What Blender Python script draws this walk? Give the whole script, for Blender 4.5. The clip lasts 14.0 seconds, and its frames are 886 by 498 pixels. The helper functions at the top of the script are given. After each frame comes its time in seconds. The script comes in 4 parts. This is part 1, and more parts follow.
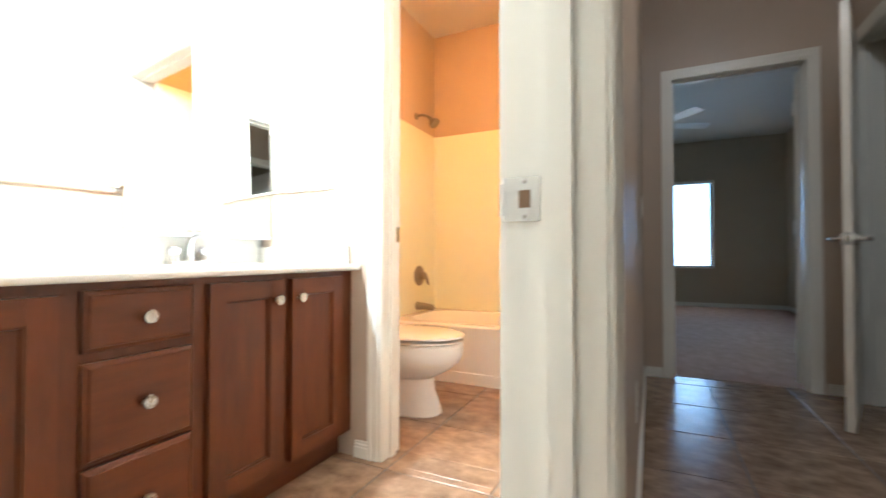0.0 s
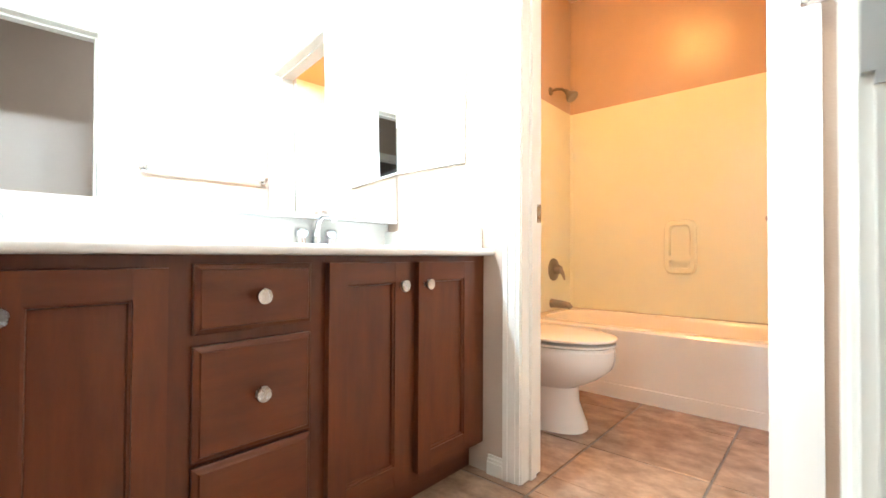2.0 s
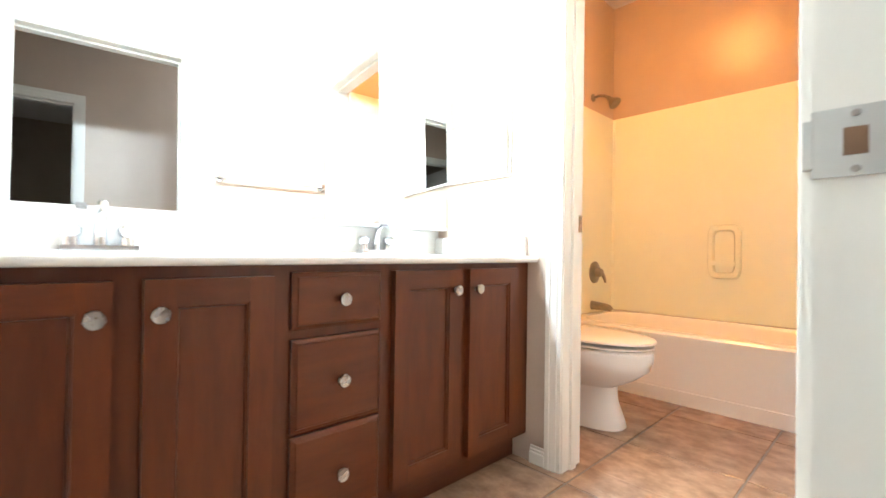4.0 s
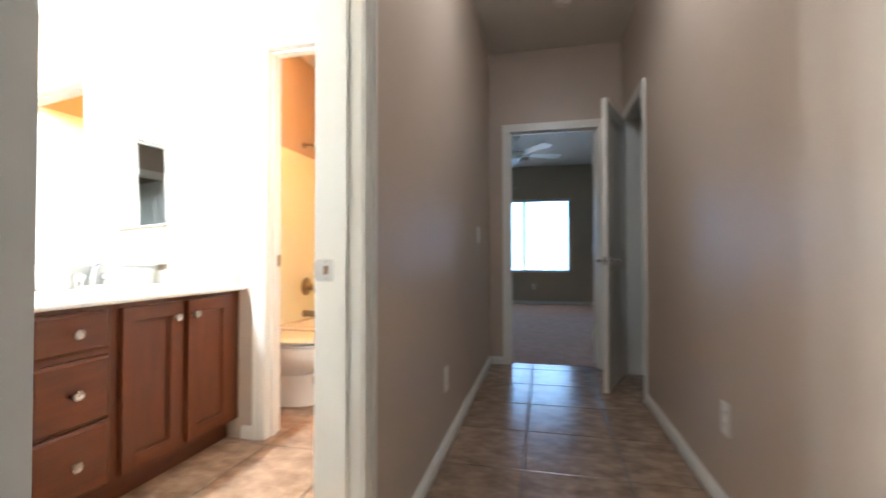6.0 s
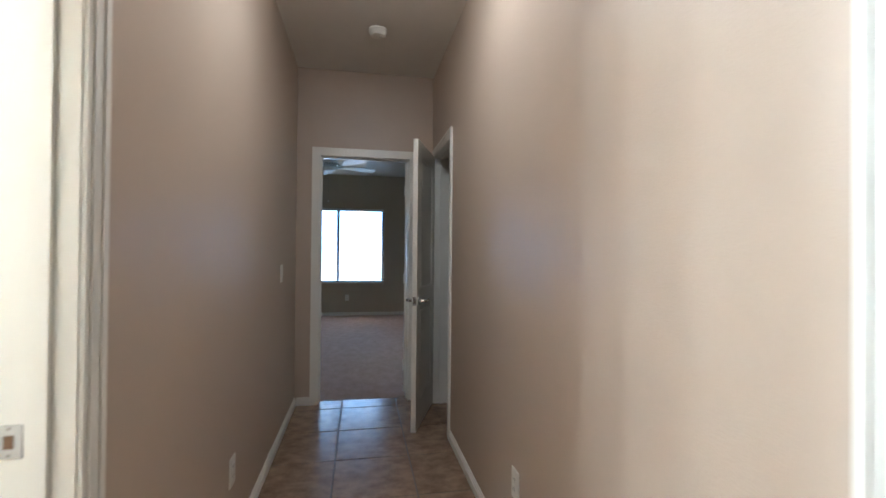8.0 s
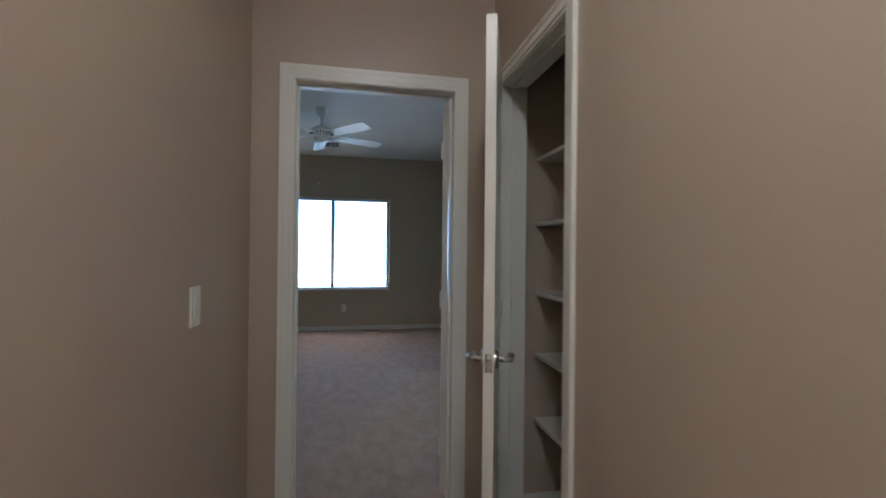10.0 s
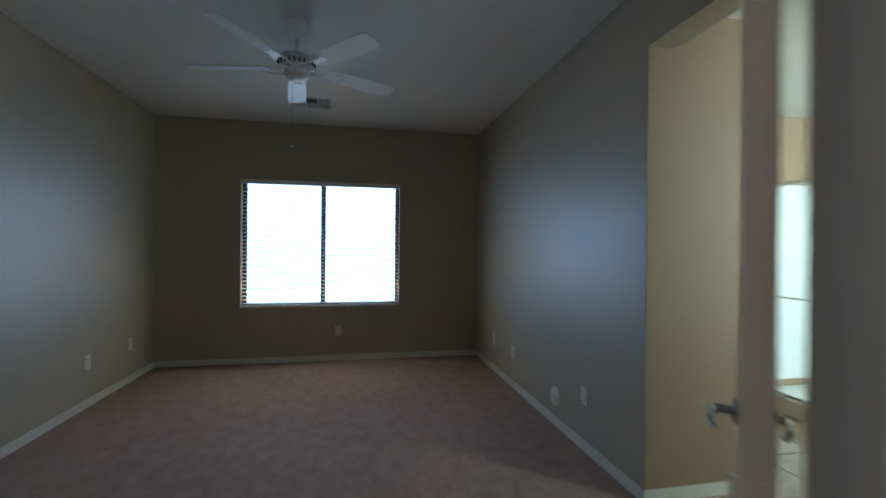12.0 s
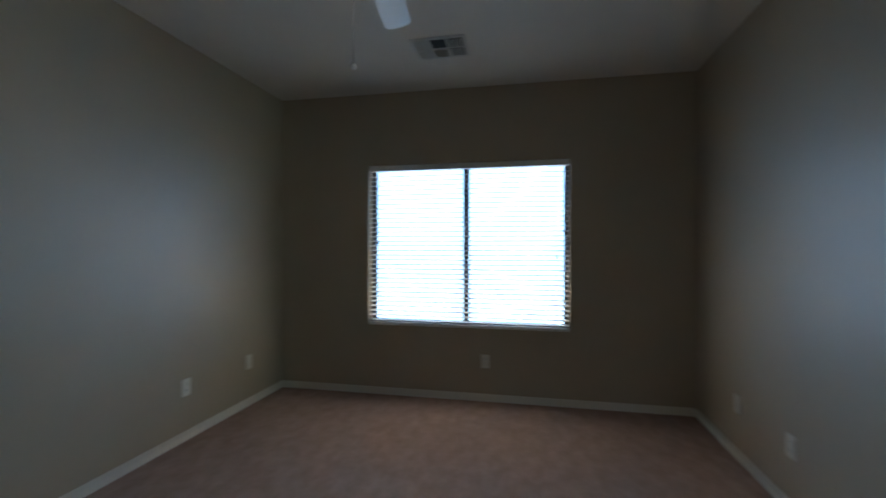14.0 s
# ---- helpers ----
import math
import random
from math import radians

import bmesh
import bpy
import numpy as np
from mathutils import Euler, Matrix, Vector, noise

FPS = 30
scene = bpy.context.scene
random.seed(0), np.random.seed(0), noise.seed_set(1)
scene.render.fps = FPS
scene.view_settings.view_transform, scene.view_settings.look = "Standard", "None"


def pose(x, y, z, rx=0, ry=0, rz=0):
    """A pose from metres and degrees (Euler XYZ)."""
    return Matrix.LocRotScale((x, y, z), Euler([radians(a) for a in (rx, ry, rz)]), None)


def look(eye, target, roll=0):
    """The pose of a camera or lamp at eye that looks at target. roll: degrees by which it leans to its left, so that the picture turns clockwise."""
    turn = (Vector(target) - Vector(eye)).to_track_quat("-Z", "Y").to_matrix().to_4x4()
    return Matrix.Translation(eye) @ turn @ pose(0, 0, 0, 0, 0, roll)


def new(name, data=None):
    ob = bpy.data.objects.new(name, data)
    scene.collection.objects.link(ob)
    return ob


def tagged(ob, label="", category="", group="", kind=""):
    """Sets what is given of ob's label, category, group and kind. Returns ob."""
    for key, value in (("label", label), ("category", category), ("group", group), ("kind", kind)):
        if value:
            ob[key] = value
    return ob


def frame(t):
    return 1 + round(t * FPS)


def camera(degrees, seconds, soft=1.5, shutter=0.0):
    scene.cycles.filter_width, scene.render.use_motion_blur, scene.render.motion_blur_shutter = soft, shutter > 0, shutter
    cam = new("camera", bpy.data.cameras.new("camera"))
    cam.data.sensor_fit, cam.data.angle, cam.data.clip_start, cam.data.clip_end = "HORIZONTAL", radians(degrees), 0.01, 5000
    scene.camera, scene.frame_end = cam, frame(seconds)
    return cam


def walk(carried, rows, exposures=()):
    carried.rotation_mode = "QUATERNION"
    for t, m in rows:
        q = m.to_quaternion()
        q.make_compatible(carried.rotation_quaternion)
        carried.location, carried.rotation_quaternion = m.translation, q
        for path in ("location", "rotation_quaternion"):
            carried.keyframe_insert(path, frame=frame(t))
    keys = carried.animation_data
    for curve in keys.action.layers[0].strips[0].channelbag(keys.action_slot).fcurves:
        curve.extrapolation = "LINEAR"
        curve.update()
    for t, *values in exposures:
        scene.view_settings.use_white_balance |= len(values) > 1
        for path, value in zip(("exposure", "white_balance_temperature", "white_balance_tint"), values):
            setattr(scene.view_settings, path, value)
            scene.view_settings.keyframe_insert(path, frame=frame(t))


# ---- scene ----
cam = camera(90.9, 14.0, soft=1.6, shutter=0.5)
PATH = [
    (0, (0.05, -3.37, 0.83), (-0.811, -1.564, 0.865), 0.0),
    (0.5, (0.002, -3.338, 0.803), (-1.148, -1.702, 0.836), 0.1),
    (1, (-0.067, -3.285, 0.79), (-1.318, -1.725, 0.826), 0.1),
    (1.5, (-0.111, -3.225, 0.777), (-1.414, -1.708, 0.808), 0.3),
    (2, (-0.155, -3.158, 0.773), (-1.479, -1.66, 0.803), 0.3),
    (2.5, (-0.206, -3.112, 0.771), (-1.531, -1.613, 0.801), 0.3),
    (2.7, (-0.213, -3.1, 0.78), (-1.545, -1.608, 0.785), 0.6),
    (4.8, (0.11, -3.463, 0.828), (-1.375, -2.123, 0.87), 0.3),
    (5, (0.166, -3.494, 0.836), (-1.226, -2.059, 0.869), 0.4),
    (5.5, (0.337, -3.659, 0.834), (-0.618, -1.902, 0.872), 0.2),
    (6, (0.473, -3.874, 0.943), (0.023, -1.925, 0.98), -0.1),
    (6.5, (0.515, -4.042, 1.047), (0.482, -2.042, 1.08), -0.0),
    (7, (0.518, -4.083, 1.161), (0.802, -2.103, 1.189), -0.2),
    (7.2, (0.515, -4.05, 1.199), (0.855, -2.08, 1.223), -0.2),
    (9.5, (0.505, -2.522, 1.278), (0.894, -0.561, 1.285), 0.8),
    (10, (0.464, -2.057, 1.276), (0.853, -0.095, 1.284), 0.6),
    (10.5, (0.448, -1.658, 1.272), (0.838, 0.304, 1.281), 0.3),
    (11, (0.435, -1.199, 1.324), (0.836, 0.76, 1.321), 0.3),
    (11.5, (0.446, -0.745, 1.346), (0.837, 1.216, 1.341), 0.6),
    (12, (0.465, -0.24, 1.326), (0.859, 1.721, 1.324), 0.5),
    (12.5, (0.496, 0.206, 1.333), (0.881, 2.168, 1.323), 0.4),
    (13, (0.512, 0.652, 1.351), (0.813, 2.629, 1.344), 0.4),
    (13.5, (0.555, 0.977, 1.311), (0.713, 2.971, 1.316), -0.1),
    (14, (0.673, 1.223, 1.336), (0.273, 3.183, 1.334), 0.1),
]
SIZE = 1.04  # the plan's unit in metres, by the 18-inch floor tiles; lamps, path and things are all brought to it
walk(cam, [(t, look(Vector(eye) * SIZE, Vector(target) * SIZE, roll)) for t, eye, target, roll in PATH],
     exposures=[(0, -0.35, 6000, 7), (2.5, -0.45, 5600, 7), (4.8, -0.4, 5750, 8), (6.0, -0.25, 5900, 9), (6.5, -0.2, 5950, 9), (7.2, -0.2, 5950, 9), (9.5, -0.2, 5950, 8), (10.5, -0.1, 6050, 8), (11.0, -0.1, 6200, 8), (11.5, -0.3, 6200, 5), (12.0, -0.85, 6450, 8), (13.0, -0.95, 6500, 9), (14.0, -1.05, 6600, 9)])

# ---- world, sun and large lights ----
world = bpy.data.worlds.new("sky")
scene.world = world
world.use_nodes = True
_n = world.node_tree.nodes
_sky = _n.new("ShaderNodeTexSky")
_sky.sky_type, _sky.sun_disc = "NISHITA", False
_sky.sun_elevation, _sky.sun_rotation = radians(58), radians(200)
world.node_tree.links.new(_sky.outputs[0], _n["Background"].inputs[0])
_n["Background"].inputs[1].default_value = 0.12
sun = new("sun", bpy.data.lights.new("sun", "SUN"))
sun.data.energy, sun.data.angle, sun.data.color = 3.0, radians(0.5), (1.0, 0.95, 0.88)
sun.matrix_world = look((0, -20, 32), (0, -8, 12))


def window_light(name, eye, target, w, h, watts, colour):
    """An area lamp outside a window's opening, standing in for sky or ground light."""
    ob = new(name, bpy.data.lights.new(name, "AREA"))
    ob.data.shape, ob.data.size, ob.data.size_y = "RECTANGLE", w, h
    ob.data.energy, ob.data.color = watts * SIZE ** 2, colour
    ob.matrix_world = look(eye, target)
    return ob


window_light("window_light_bedroom", (0.09, 5.47, 1.36), (0.35, 0, 0.7), 2.1, 1.70, 97, (0.31, 0.58, 1.0))
# Added warm lamp below the sill, for bounce off the sunlit ground.
window_light("ground_light_bedroom", (0.09, 5.74, 0.40), (0.3, 2.8, 2.75), 1.8, 0.4, 92, (1.0, 0.86, 0.64))
window_light("window_light_second", (4.72, -2.55, 1.3), (0, -2.55, 1.3), 1.6, 1.45, 17, (0.7, 0.86, 1.0))
window_light("window_light_master_bath", (4.3, -0.28, 1.75), (6.0, 2.6, 1.5), 0.9, 1.0, 270, (0.62, 0.93, 1.0))

# ---- materials ----


def material(name, colour, rough=0.5, metal=0.0, spec=0.5, scale=8.0, vary=0.06, bump=0.0, bump_scale=300.0,
             colour2=None, stretch=(1, 1, 1), per_piece=0.0, emission=0.0, coat=0.0, rough_vary=0.05):
    """A surface with two scales of variation in colour, gloss and relief."""
    m = bpy.data.materials.new(name)
    m.use_nodes = True
    nt = m.node_tree
    N, L = nt.nodes, nt.links
    b = N["Principled BSDF"]
    geo = N.new("ShaderNodeNewGeometry")
    mp = N.new("ShaderNodeMapping")
    mp.inputs["Scale"].default_value = stretch
    L.new(geo.outputs["Position"], mp.inputs["Vector"])
    n1 = N.new("ShaderNodeTexNoise")
    n1.inputs["Scale"].default_value, n1.inputs["Detail"].default_value = scale, 6.0
    n1.inputs["Roughness"].default_value = 0.65
    L.new(mp.outputs[0], n1.inputs["Vector"])
    ramp = N.new("ShaderNodeMapRange")
    ramp.inputs["From Min"].default_value, ramp.inputs["From Max"].default_value = 0.3, 0.7
    L.new(n1.outputs["Fac"], ramp.inputs["Value"])
    mix = N.new("ShaderNodeMix")
    mix.data_type = "RGBA"
    c = colour
    d = colour2 or tuple(max(0.0, v * (1 - 2 * vary)) for v in c)
    mix.inputs["A"].default_value, mix.inputs["B"].default_value = (*d, 1), (*c, 1)
    L.new(ramp.outputs[0], mix.inputs["Factor"])
    out = mix.outputs["Result"]
    n2 = N.new("ShaderNodeTexNoise")
    n2.inputs["Scale"].default_value, n2.inputs["Detail"].default_value = 1.3, 3.0
    L.new(geo.outputs["Position"], n2.inputs["Vector"])
    hsv = N.new("ShaderNodeHueSaturation")
    rr = N.new("ShaderNodeMapRange")
    rr.inputs["To Min"].default_value, rr.inputs["To Max"].default_value = 1 - vary, 1 + vary
    L.new(n2.outputs["Fac"], rr.inputs["Value"])
    val = rr.outputs[0]
    if per_piece:
        info = N.new("ShaderNodeObjectInfo")
        pr = N.new("ShaderNodeMapRange")
        pr.inputs["To Min"].default_value, pr.inputs["To Max"].default_value = 1 - per_piece, 1 + per_piece
        L.new(info.outputs["Random"], pr.inputs["Value"])
        mu = N.new("ShaderNodeMath")
        mu.operation = "MULTIPLY"
        L.new(val, mu.inputs[0]), L.new(pr.outputs[0], mu.inputs[1])
        val = mu.outputs[0]
    L.new(val, hsv.inputs["Value"])
    L.new(out, hsv.inputs["Color"])
    L.new(hsv.outputs[0], b.inputs["Base Color"])
    rv = N.new("ShaderNodeMapRange")
    rv.inputs["To Min"].default_value, rv.inputs["To Max"].default_value = max(0.02, rough - rough_vary), min(1, rough + rough_vary)
    L.new(n1.outputs["Fac"], rv.inputs["Value"])
    L.new(rv.outputs[0], b.inputs["Roughness"])
    b.inputs["Metallic"].default_value = metal
    b.inputs["Specular IOR Level"].default_value = spec
    b.inputs["Coat Weight"].default_value = coat
    b.inputs["Coat Roughness"].default_value = 0.12
    if bump:
        n3 = N.new("ShaderNodeTexNoise")
        n3.inputs["Scale"].default_value, n3.inputs["Detail"].default_value = bump_scale, 3.0
        L.new(mp.outputs[0], n3.inputs["Vector"])
        bp = N.new("ShaderNodeBump")
        bp.inputs["Strength"].default_value, bp.inputs["Distance"].default_value = bump, 0.002
        L.new(n3.outputs["Fac"], bp.inputs["Height"])
        L.new(bp.outputs[0], b.inputs["Normal"])
    if emission:
        b.inputs["Emission Color"].default_value = (*c, 1)
        b.inputs["Emission Strength"].default_value = emission
    return m


PAINT = material("beige_wall_paint", (0.505, 0.396, 0.305), rough=0.37, spec=0.45, vary=0.03, scale=3, bump=0.38, bump_scale=210)
PAINT_GLOSS = material("beige_semi_gloss_paint", (0.505, 0.385, 0.29), rough=0.19, spec=0.3, vary=0.03, scale=3, bump=0.6, bump_scale=120)
PAINT_BED = material("greige_wall_paint", (0.485, 0.405, 0.30), rough=0.375, spec=0.5, vary=0.03, scale=3, bump=0.32, bump_scale=210)
PAINT_TAN = material("tan_matte_wall_paint", (0.36, 0.245, 0.155), rough=0.62, spec=0.3, vary=0.03, scale=3, bump=0.40, bump_scale=130)
CEIL = material("ceiling_paint", (0.74, 0.70, 0.64), rough=0.8, vary=0.02, scale=4, bump=0.5, bump_scale=90)
TRIM = material("cream_trim_gloss", (0.80, 0.77, 0.70), rough=0.30, vary=0.012, scale=5, bump=0.02, bump_scale=120)
DOORPAINT = material("cream_door_gloss", (0.80, 0.76, 0.68), rough=0.30, vary=0.02, scale=5, bump=0.06, bump_scale=140)
CHERRY = material("cherry_stained_wood", (0.102, 0.0255, 0.0060), rough=0.34, spec=0.32, vary=0.08, scale=5, colour2=(0.064, 0.0148, 0.0037),
                  stretch=(5, 5, 0.9), bump=0.05, bump_scale=60, per_piece=0.10)
CHERRY_H = material("cherry_stained_wood_flat_grain", (0.102, 0.0255, 0.0060), rough=0.34, spec=0.32, vary=0.08, scale=5,
                    colour2=(0.064, 0.0148, 0.0037), stretch=(5, 0.9, 5), bump=0.05, bump_scale=60, per_piece=0.10)
MARBLE = material("cultured_marble_white", (0.86, 0.85, 0.81), rough=0.15, vary=0.02, scale=2)
NICKEL = material("brushed_nickel", (0.47, 0.455, 0.43), rough=0.27, metal=1.0, vary=0.05, scale=40)
TUBNICKEL = material("dark_brushed_nickel", (0.30, 0.275, 0.25), rough=0.32, metal=1.0, vary=0.06, scale=40)
CHROME = material("chrome", (0.75, 0.76, 0.78), rough=0.08, metal=1.0, vary=0.02)
PORCELAIN = material("white_porcelain", (0.84, 0.82, 0.78), rough=0.08, vary=0.01)
SEATWHITE = material("white_toilet_seat", (0.84, 0.82, 0.77), rough=0.2, vary=0.01)
TUBWHITE = material("white_tub_acrylic", (0.84, 0.82, 0.78), rough=0.15, vary=0.01)
SURROUND = material("almond_shower_surround", (0.84, 0.86, 0.70), rough=0.20, vary=0.02, scale=3, bump=0.05, bump_scale=25)
TILE = material("mottled_brown_ceramic_tile", (0.37, 0.245, 0.16), rough=0.20, vary=0.12, scale=9, colour2=(0.165, 0.10, 0.062),
                stretch=(1, 1.35, 1), bump=0.12, bump_scale=34, per_piece=0.08, rough_vary=0.08)
GROUT = material("tan_grout", (0.15, 0.12, 0.095), rough=0.85, vary=0.12, scale=60, bump=0.3, bump_scale=400)
CARPET = material("mauve_brown_carpet", (0.50, 0.345, 0.285), rough=0.95, vary=0.08, scale=11, colour2=(0.38, 0.255, 0.205), bump=1.0,
                  bump_scale=330, spec=0.1, stretch=(1, 0.6, 1))
PLASTIC = material("ivory_switch_plastic", (0.80, 0.77, 0.70), rough=0.32, vary=0.01)
STRIKE = material("pale_satin_nickel", (0.46, 0.45, 0.43), rough=0.36, metal=1.0, vary=0.03, scale=30)
HOLE = material("bare_wood_in_hole", (0.16, 0.085, 0.04), rough=0.8, vary=0.1, scale=30)
# Near-black that paints the shade inside slots and vent fields.
DARK = material("slot_shade", (0.02, 0.02, 0.02), rough=0.6, vary=0.02)
BLIND = material("white_blind_slat", (0.80, 0.80, 0.78), rough=0.45, vary=0.02)
WINFRAME = material("dark_bronze_window_frame", (0.045, 0.045, 0.05), rough=0.4, vary=0.05)
FANWHITE = material("white_fan_enamel", (0.80, 0.80, 0.79), rough=0.3, vary=0.02)
SHELF = material("white_shelf_paint", (0.78, 0.74, 0.67), rough=0.4, vary=0.02, bump=0.05, bump_scale=100)
SAND = material("sandy_ground", (0.42, 0.35, 0.27), rough=0.95, vary=0.15, scale=1.5, bump=0.4, bump_scale=40)
STUCCO = material("tan_stucco", (0.55, 0.46, 0.36), rough=0.9, vary=0.05, scale=3, bump=0.6, bump_scale=60)
VENTGREY = material("white_vent_enamel", (0.62, 0.60, 0.57), rough=0.4, vary=0.03)
BULB = material("glowing_globe_bulb", (0.84, 0.95, 1.0), emission=1550.0)
DOME_WARM = material("glowing_warm_dome", (1.0, 0.42, 0.092), emission=285.0)
DOME_HALL = material("glowing_hall_dome", (0.93, 0.97, 1.0), emission=78.0)
FILL_MASTER = material("unseen_master_fill", (1.0, 0.66, 0.36), emission=8.0)


def mirror_material():
    m = bpy.data.materials.new("silvered_mirror")
    m.use_nodes = True
    b = m.node_tree.nodes["Principled BSDF"]
    b.inputs["Base Color"].default_value = (0.93, 0.95, 0.94, 1)
    b.inputs["Metallic"].default_value, b.inputs["Roughness"].default_value = 1.0, 0.0
    return m


def glass_material(name, tint):
    m = bpy.data.materials.new(name)
    m.use_nodes = True
    b = m.node_tree.nodes["Principled BSDF"]
    b.inputs["Base Color"].default_value = (*tint, 1)
    b.inputs["Transmission Weight"].default_value, b.inputs["Roughness"].default_value = 1.0, 0.0
    b.inputs["IOR"].default_value = 1.45
    return m


MIRROR = mirror_material()
GLASS = glass_material("clear_glass", (0.98, 1.0, 0.99))

# ---- mesh helpers ----


def box(bm, x0, x1, y0, y1, z0, z1, m=None):
    vs = [bm.verts.new((x, y, z)) for z in (z0, z1) for y in (y0, y1) for x in (x0, x1)]
    for f in ((0, 2, 3, 1), (4, 5, 7, 6), (0, 1, 5, 4), (2, 6, 7, 3), (0, 4, 6, 2), (1, 3, 7, 5)):
        bm.faces.new([vs[i] for i in f])
    if m is not None:
        bmesh.ops.transform(bm, matrix=m, verts=vs)
    return vs


def soften(bm, width=0.003, segments=2):
    edges = [e for e in bm.edges if len(e.link_faces) == 2 and e.calc_face_angle(0) > 0.6]
    bmesh.ops.bevel(bm, geom=edges, offset=width, segments=segments, affect="EDGES", clamp_overlap=True)


def lathe(bm, profile, m=None, steps=28, sx=1.0, sy=1.0):
    """A turned body: profile of (radius, height) about z."""
    rings = []
    for r, z in profile:
        rings.append([bm.verts.new((r * sx * math.cos(2 * math.pi * i / steps), r * sy * math.sin(2 * math.pi * i / steps), z))
                      for i in range(steps)])
    for a, b in zip(rings, rings[1:]):
        for i in range(steps):
            j = (i + 1) % steps
            bm.faces.new((a[i], a[j], b[j], b[i]))
    if profile[0][0] > 1e-5:
        bm.faces.new(rings[0][::-1])
    if profile[-1][0] > 1e-5:
        bm.faces.new(rings[-1])
    vs = [v for r in rings for v in r]
    if m is not None:
        bmesh.ops.transform(bm, matrix=m, verts=vs)
    return vs


def tube(bm, pts, r, steps=12):
    """A round bar along points; r is one radius or one for each point."""
    pts = [Vector(p) for p in pts]
    rs = r if isinstance(r, (list, tuple)) else [r] * len(pts)
    rings, side = [], None
    for i, p in enumerate(pts):
        d = (pts[min(i + 1, len(pts) - 1)] - pts[max(i - 1, 0)]).normalized()
        if side is None:
            side = d.cross(Vector((0, 0, 1)) if abs(d.z) < 0.9 else Vector((1, 0, 0))).normalized()
        side = (side - d * side.dot(d)).normalized()
        up = d.cross(side)
        rings.append([bm.verts.new(p + rs[i] * (math.cos(2 * math.pi * k / steps) * side + math.sin(2 * math.pi * k / steps) * up))
                      for k in range(steps)])
    for a, b in zip(rings, rings[1:]):
        for k in range(steps):
            j = (k + 1) % steps
            bm.faces.new((a[k], a[j], b[j], b[k]))
    bm.faces.new(rings[0][::-1]), bm.faces.new(rings[-1])


def stepped(bm, y0, y1, z0, z1, steps):
    """A connected panel facing +x: rectangles inset by steps of (inset, x), closed at both ends."""
    rings = []
    for d, x in steps:
        rings.append([bm.verts.new((x, y, z)) for y, z in ((y0 + d, z0 + d), (y1 - d, z0 + d), (y1 - d, z1 - d), (y0 + d, z1 - d))])
    for r, q in zip(rings, rings[1:]):
        for i in range(4):
            j = (i + 1) % 4
            bm.faces.new((r[i], r[j], q[j], q[i]))
    bm.faces.new(rings[0][::-1]), bm.faces.new(rings[-1])


def mesh_of(name, bm, mat, smooth=False):
    bmesh.ops.recalc_face_normals(bm, faces=bm.faces[:])
    me = bpy.data.meshes.new(name)
    bm.to_mesh(me)
    bm.free()
    me.materials.append(mat)
    if smooth:
        for p in me.polygons:
            p.use_smooth = True
        me.set_sharp_from_angle(angle=radians(35))
    return me


def part(name, bm, mat, parent=None, label="", smooth=False, m=None):
    ob = new(name, mesh_of(name, bm, mat, smooth))
    if parent is not None:
        ob.parent = parent
    if m is not None:
        ob.matrix_local = m
    return tagged(ob, label)


def thing(name, m, label, category, group="", kind=""):
    ob = new(name)
    ob.empty_display_size = 0.1
    ob.matrix_world = m
    return tagged(ob, label, category, group, kind)


def boxes(*bs, bevel=0.0):
    bm = bmesh.new()
    for b in bs:
        box(bm, *b)
    if bevel:
        soften(bm, bevel)
    return bm


def structure(name, bm, mat, label, category):
    return tagged(part(name, bm, mat), label, category, kind="structure")


WT = 0.12
BX = -1.66       # bathroom west wall
PY, PB = -1.872, -1.745     # faces of the bathroom partition
NY = 0.04        # wall behind the bathtub
HX = -0.132      # bathroom side of the hall wall
SY = -3.66       # bathroom south wall

TOP = 2.95
CZ = 2.755


def wall(name, axis, p0, p1, a0, a1, label, mat=PAINT, holes=(), top=TOP):
    """An upright wall between planes p0 and p1 of the other axis, from a0 to a1 along axis, with holes (a, b, sill, head)."""
    bm = bmesh.new()
    cuts = sorted({a0, a1, *[v for h in holes for v in h[:2]]})
    levels = sorted({-0.1, top, *[v for h in holes for v in h[2:]]})
    na, nz = len(cuts) - 1, len(levels) - 1

    def solid(i, k):
        if not (0 <= i < na and 0 <= k < nz):
            return False
        ca, cz = (cuts[i] + cuts[i + 1]) / 2, (levels[k] + levels[k + 1]) / 2
        return not any(h[0] < ca < h[1] and h[2] < cz < h[3] for h in holes)
    made = {}

    def v(i, k, p):
        if (i, k, p) not in made:
            q = (p0, p1)[p]
            made[i, k, p] = bm.verts.new((cuts[i], q, levels[k]) if axis == "x" else (q, cuts[i], levels[k]))
        return made[i, k, p]
    for i in range(na):
        for k in range(nz):
            if not solid(i, k):
                continue
            for p in (0, 1):
                bm.faces.new((v(i, k, p), v(i + 1, k, p), v(i + 1, k + 1, p), v(i, k + 1, p)))
            for di, dk, e in ((-1, 0, ((i, k), (i, k + 1))), (1, 0, ((i + 1, k), (i + 1, k + 1))),
                              (0, -1, ((i, k), (i + 1, k))), (0, 1, ((i, k + 1), (i + 1, k + 1)))):
                if not solid(i + di, k + dk):
                    (ia, ka), (ib, kb) = e
                    bm.faces.new((v(ia, ka, 0), v(ib, kb, 0), v(ib, kb, 1), v(ia, ka, 1)))
    return structure(name, bm, mat, label, "wall")


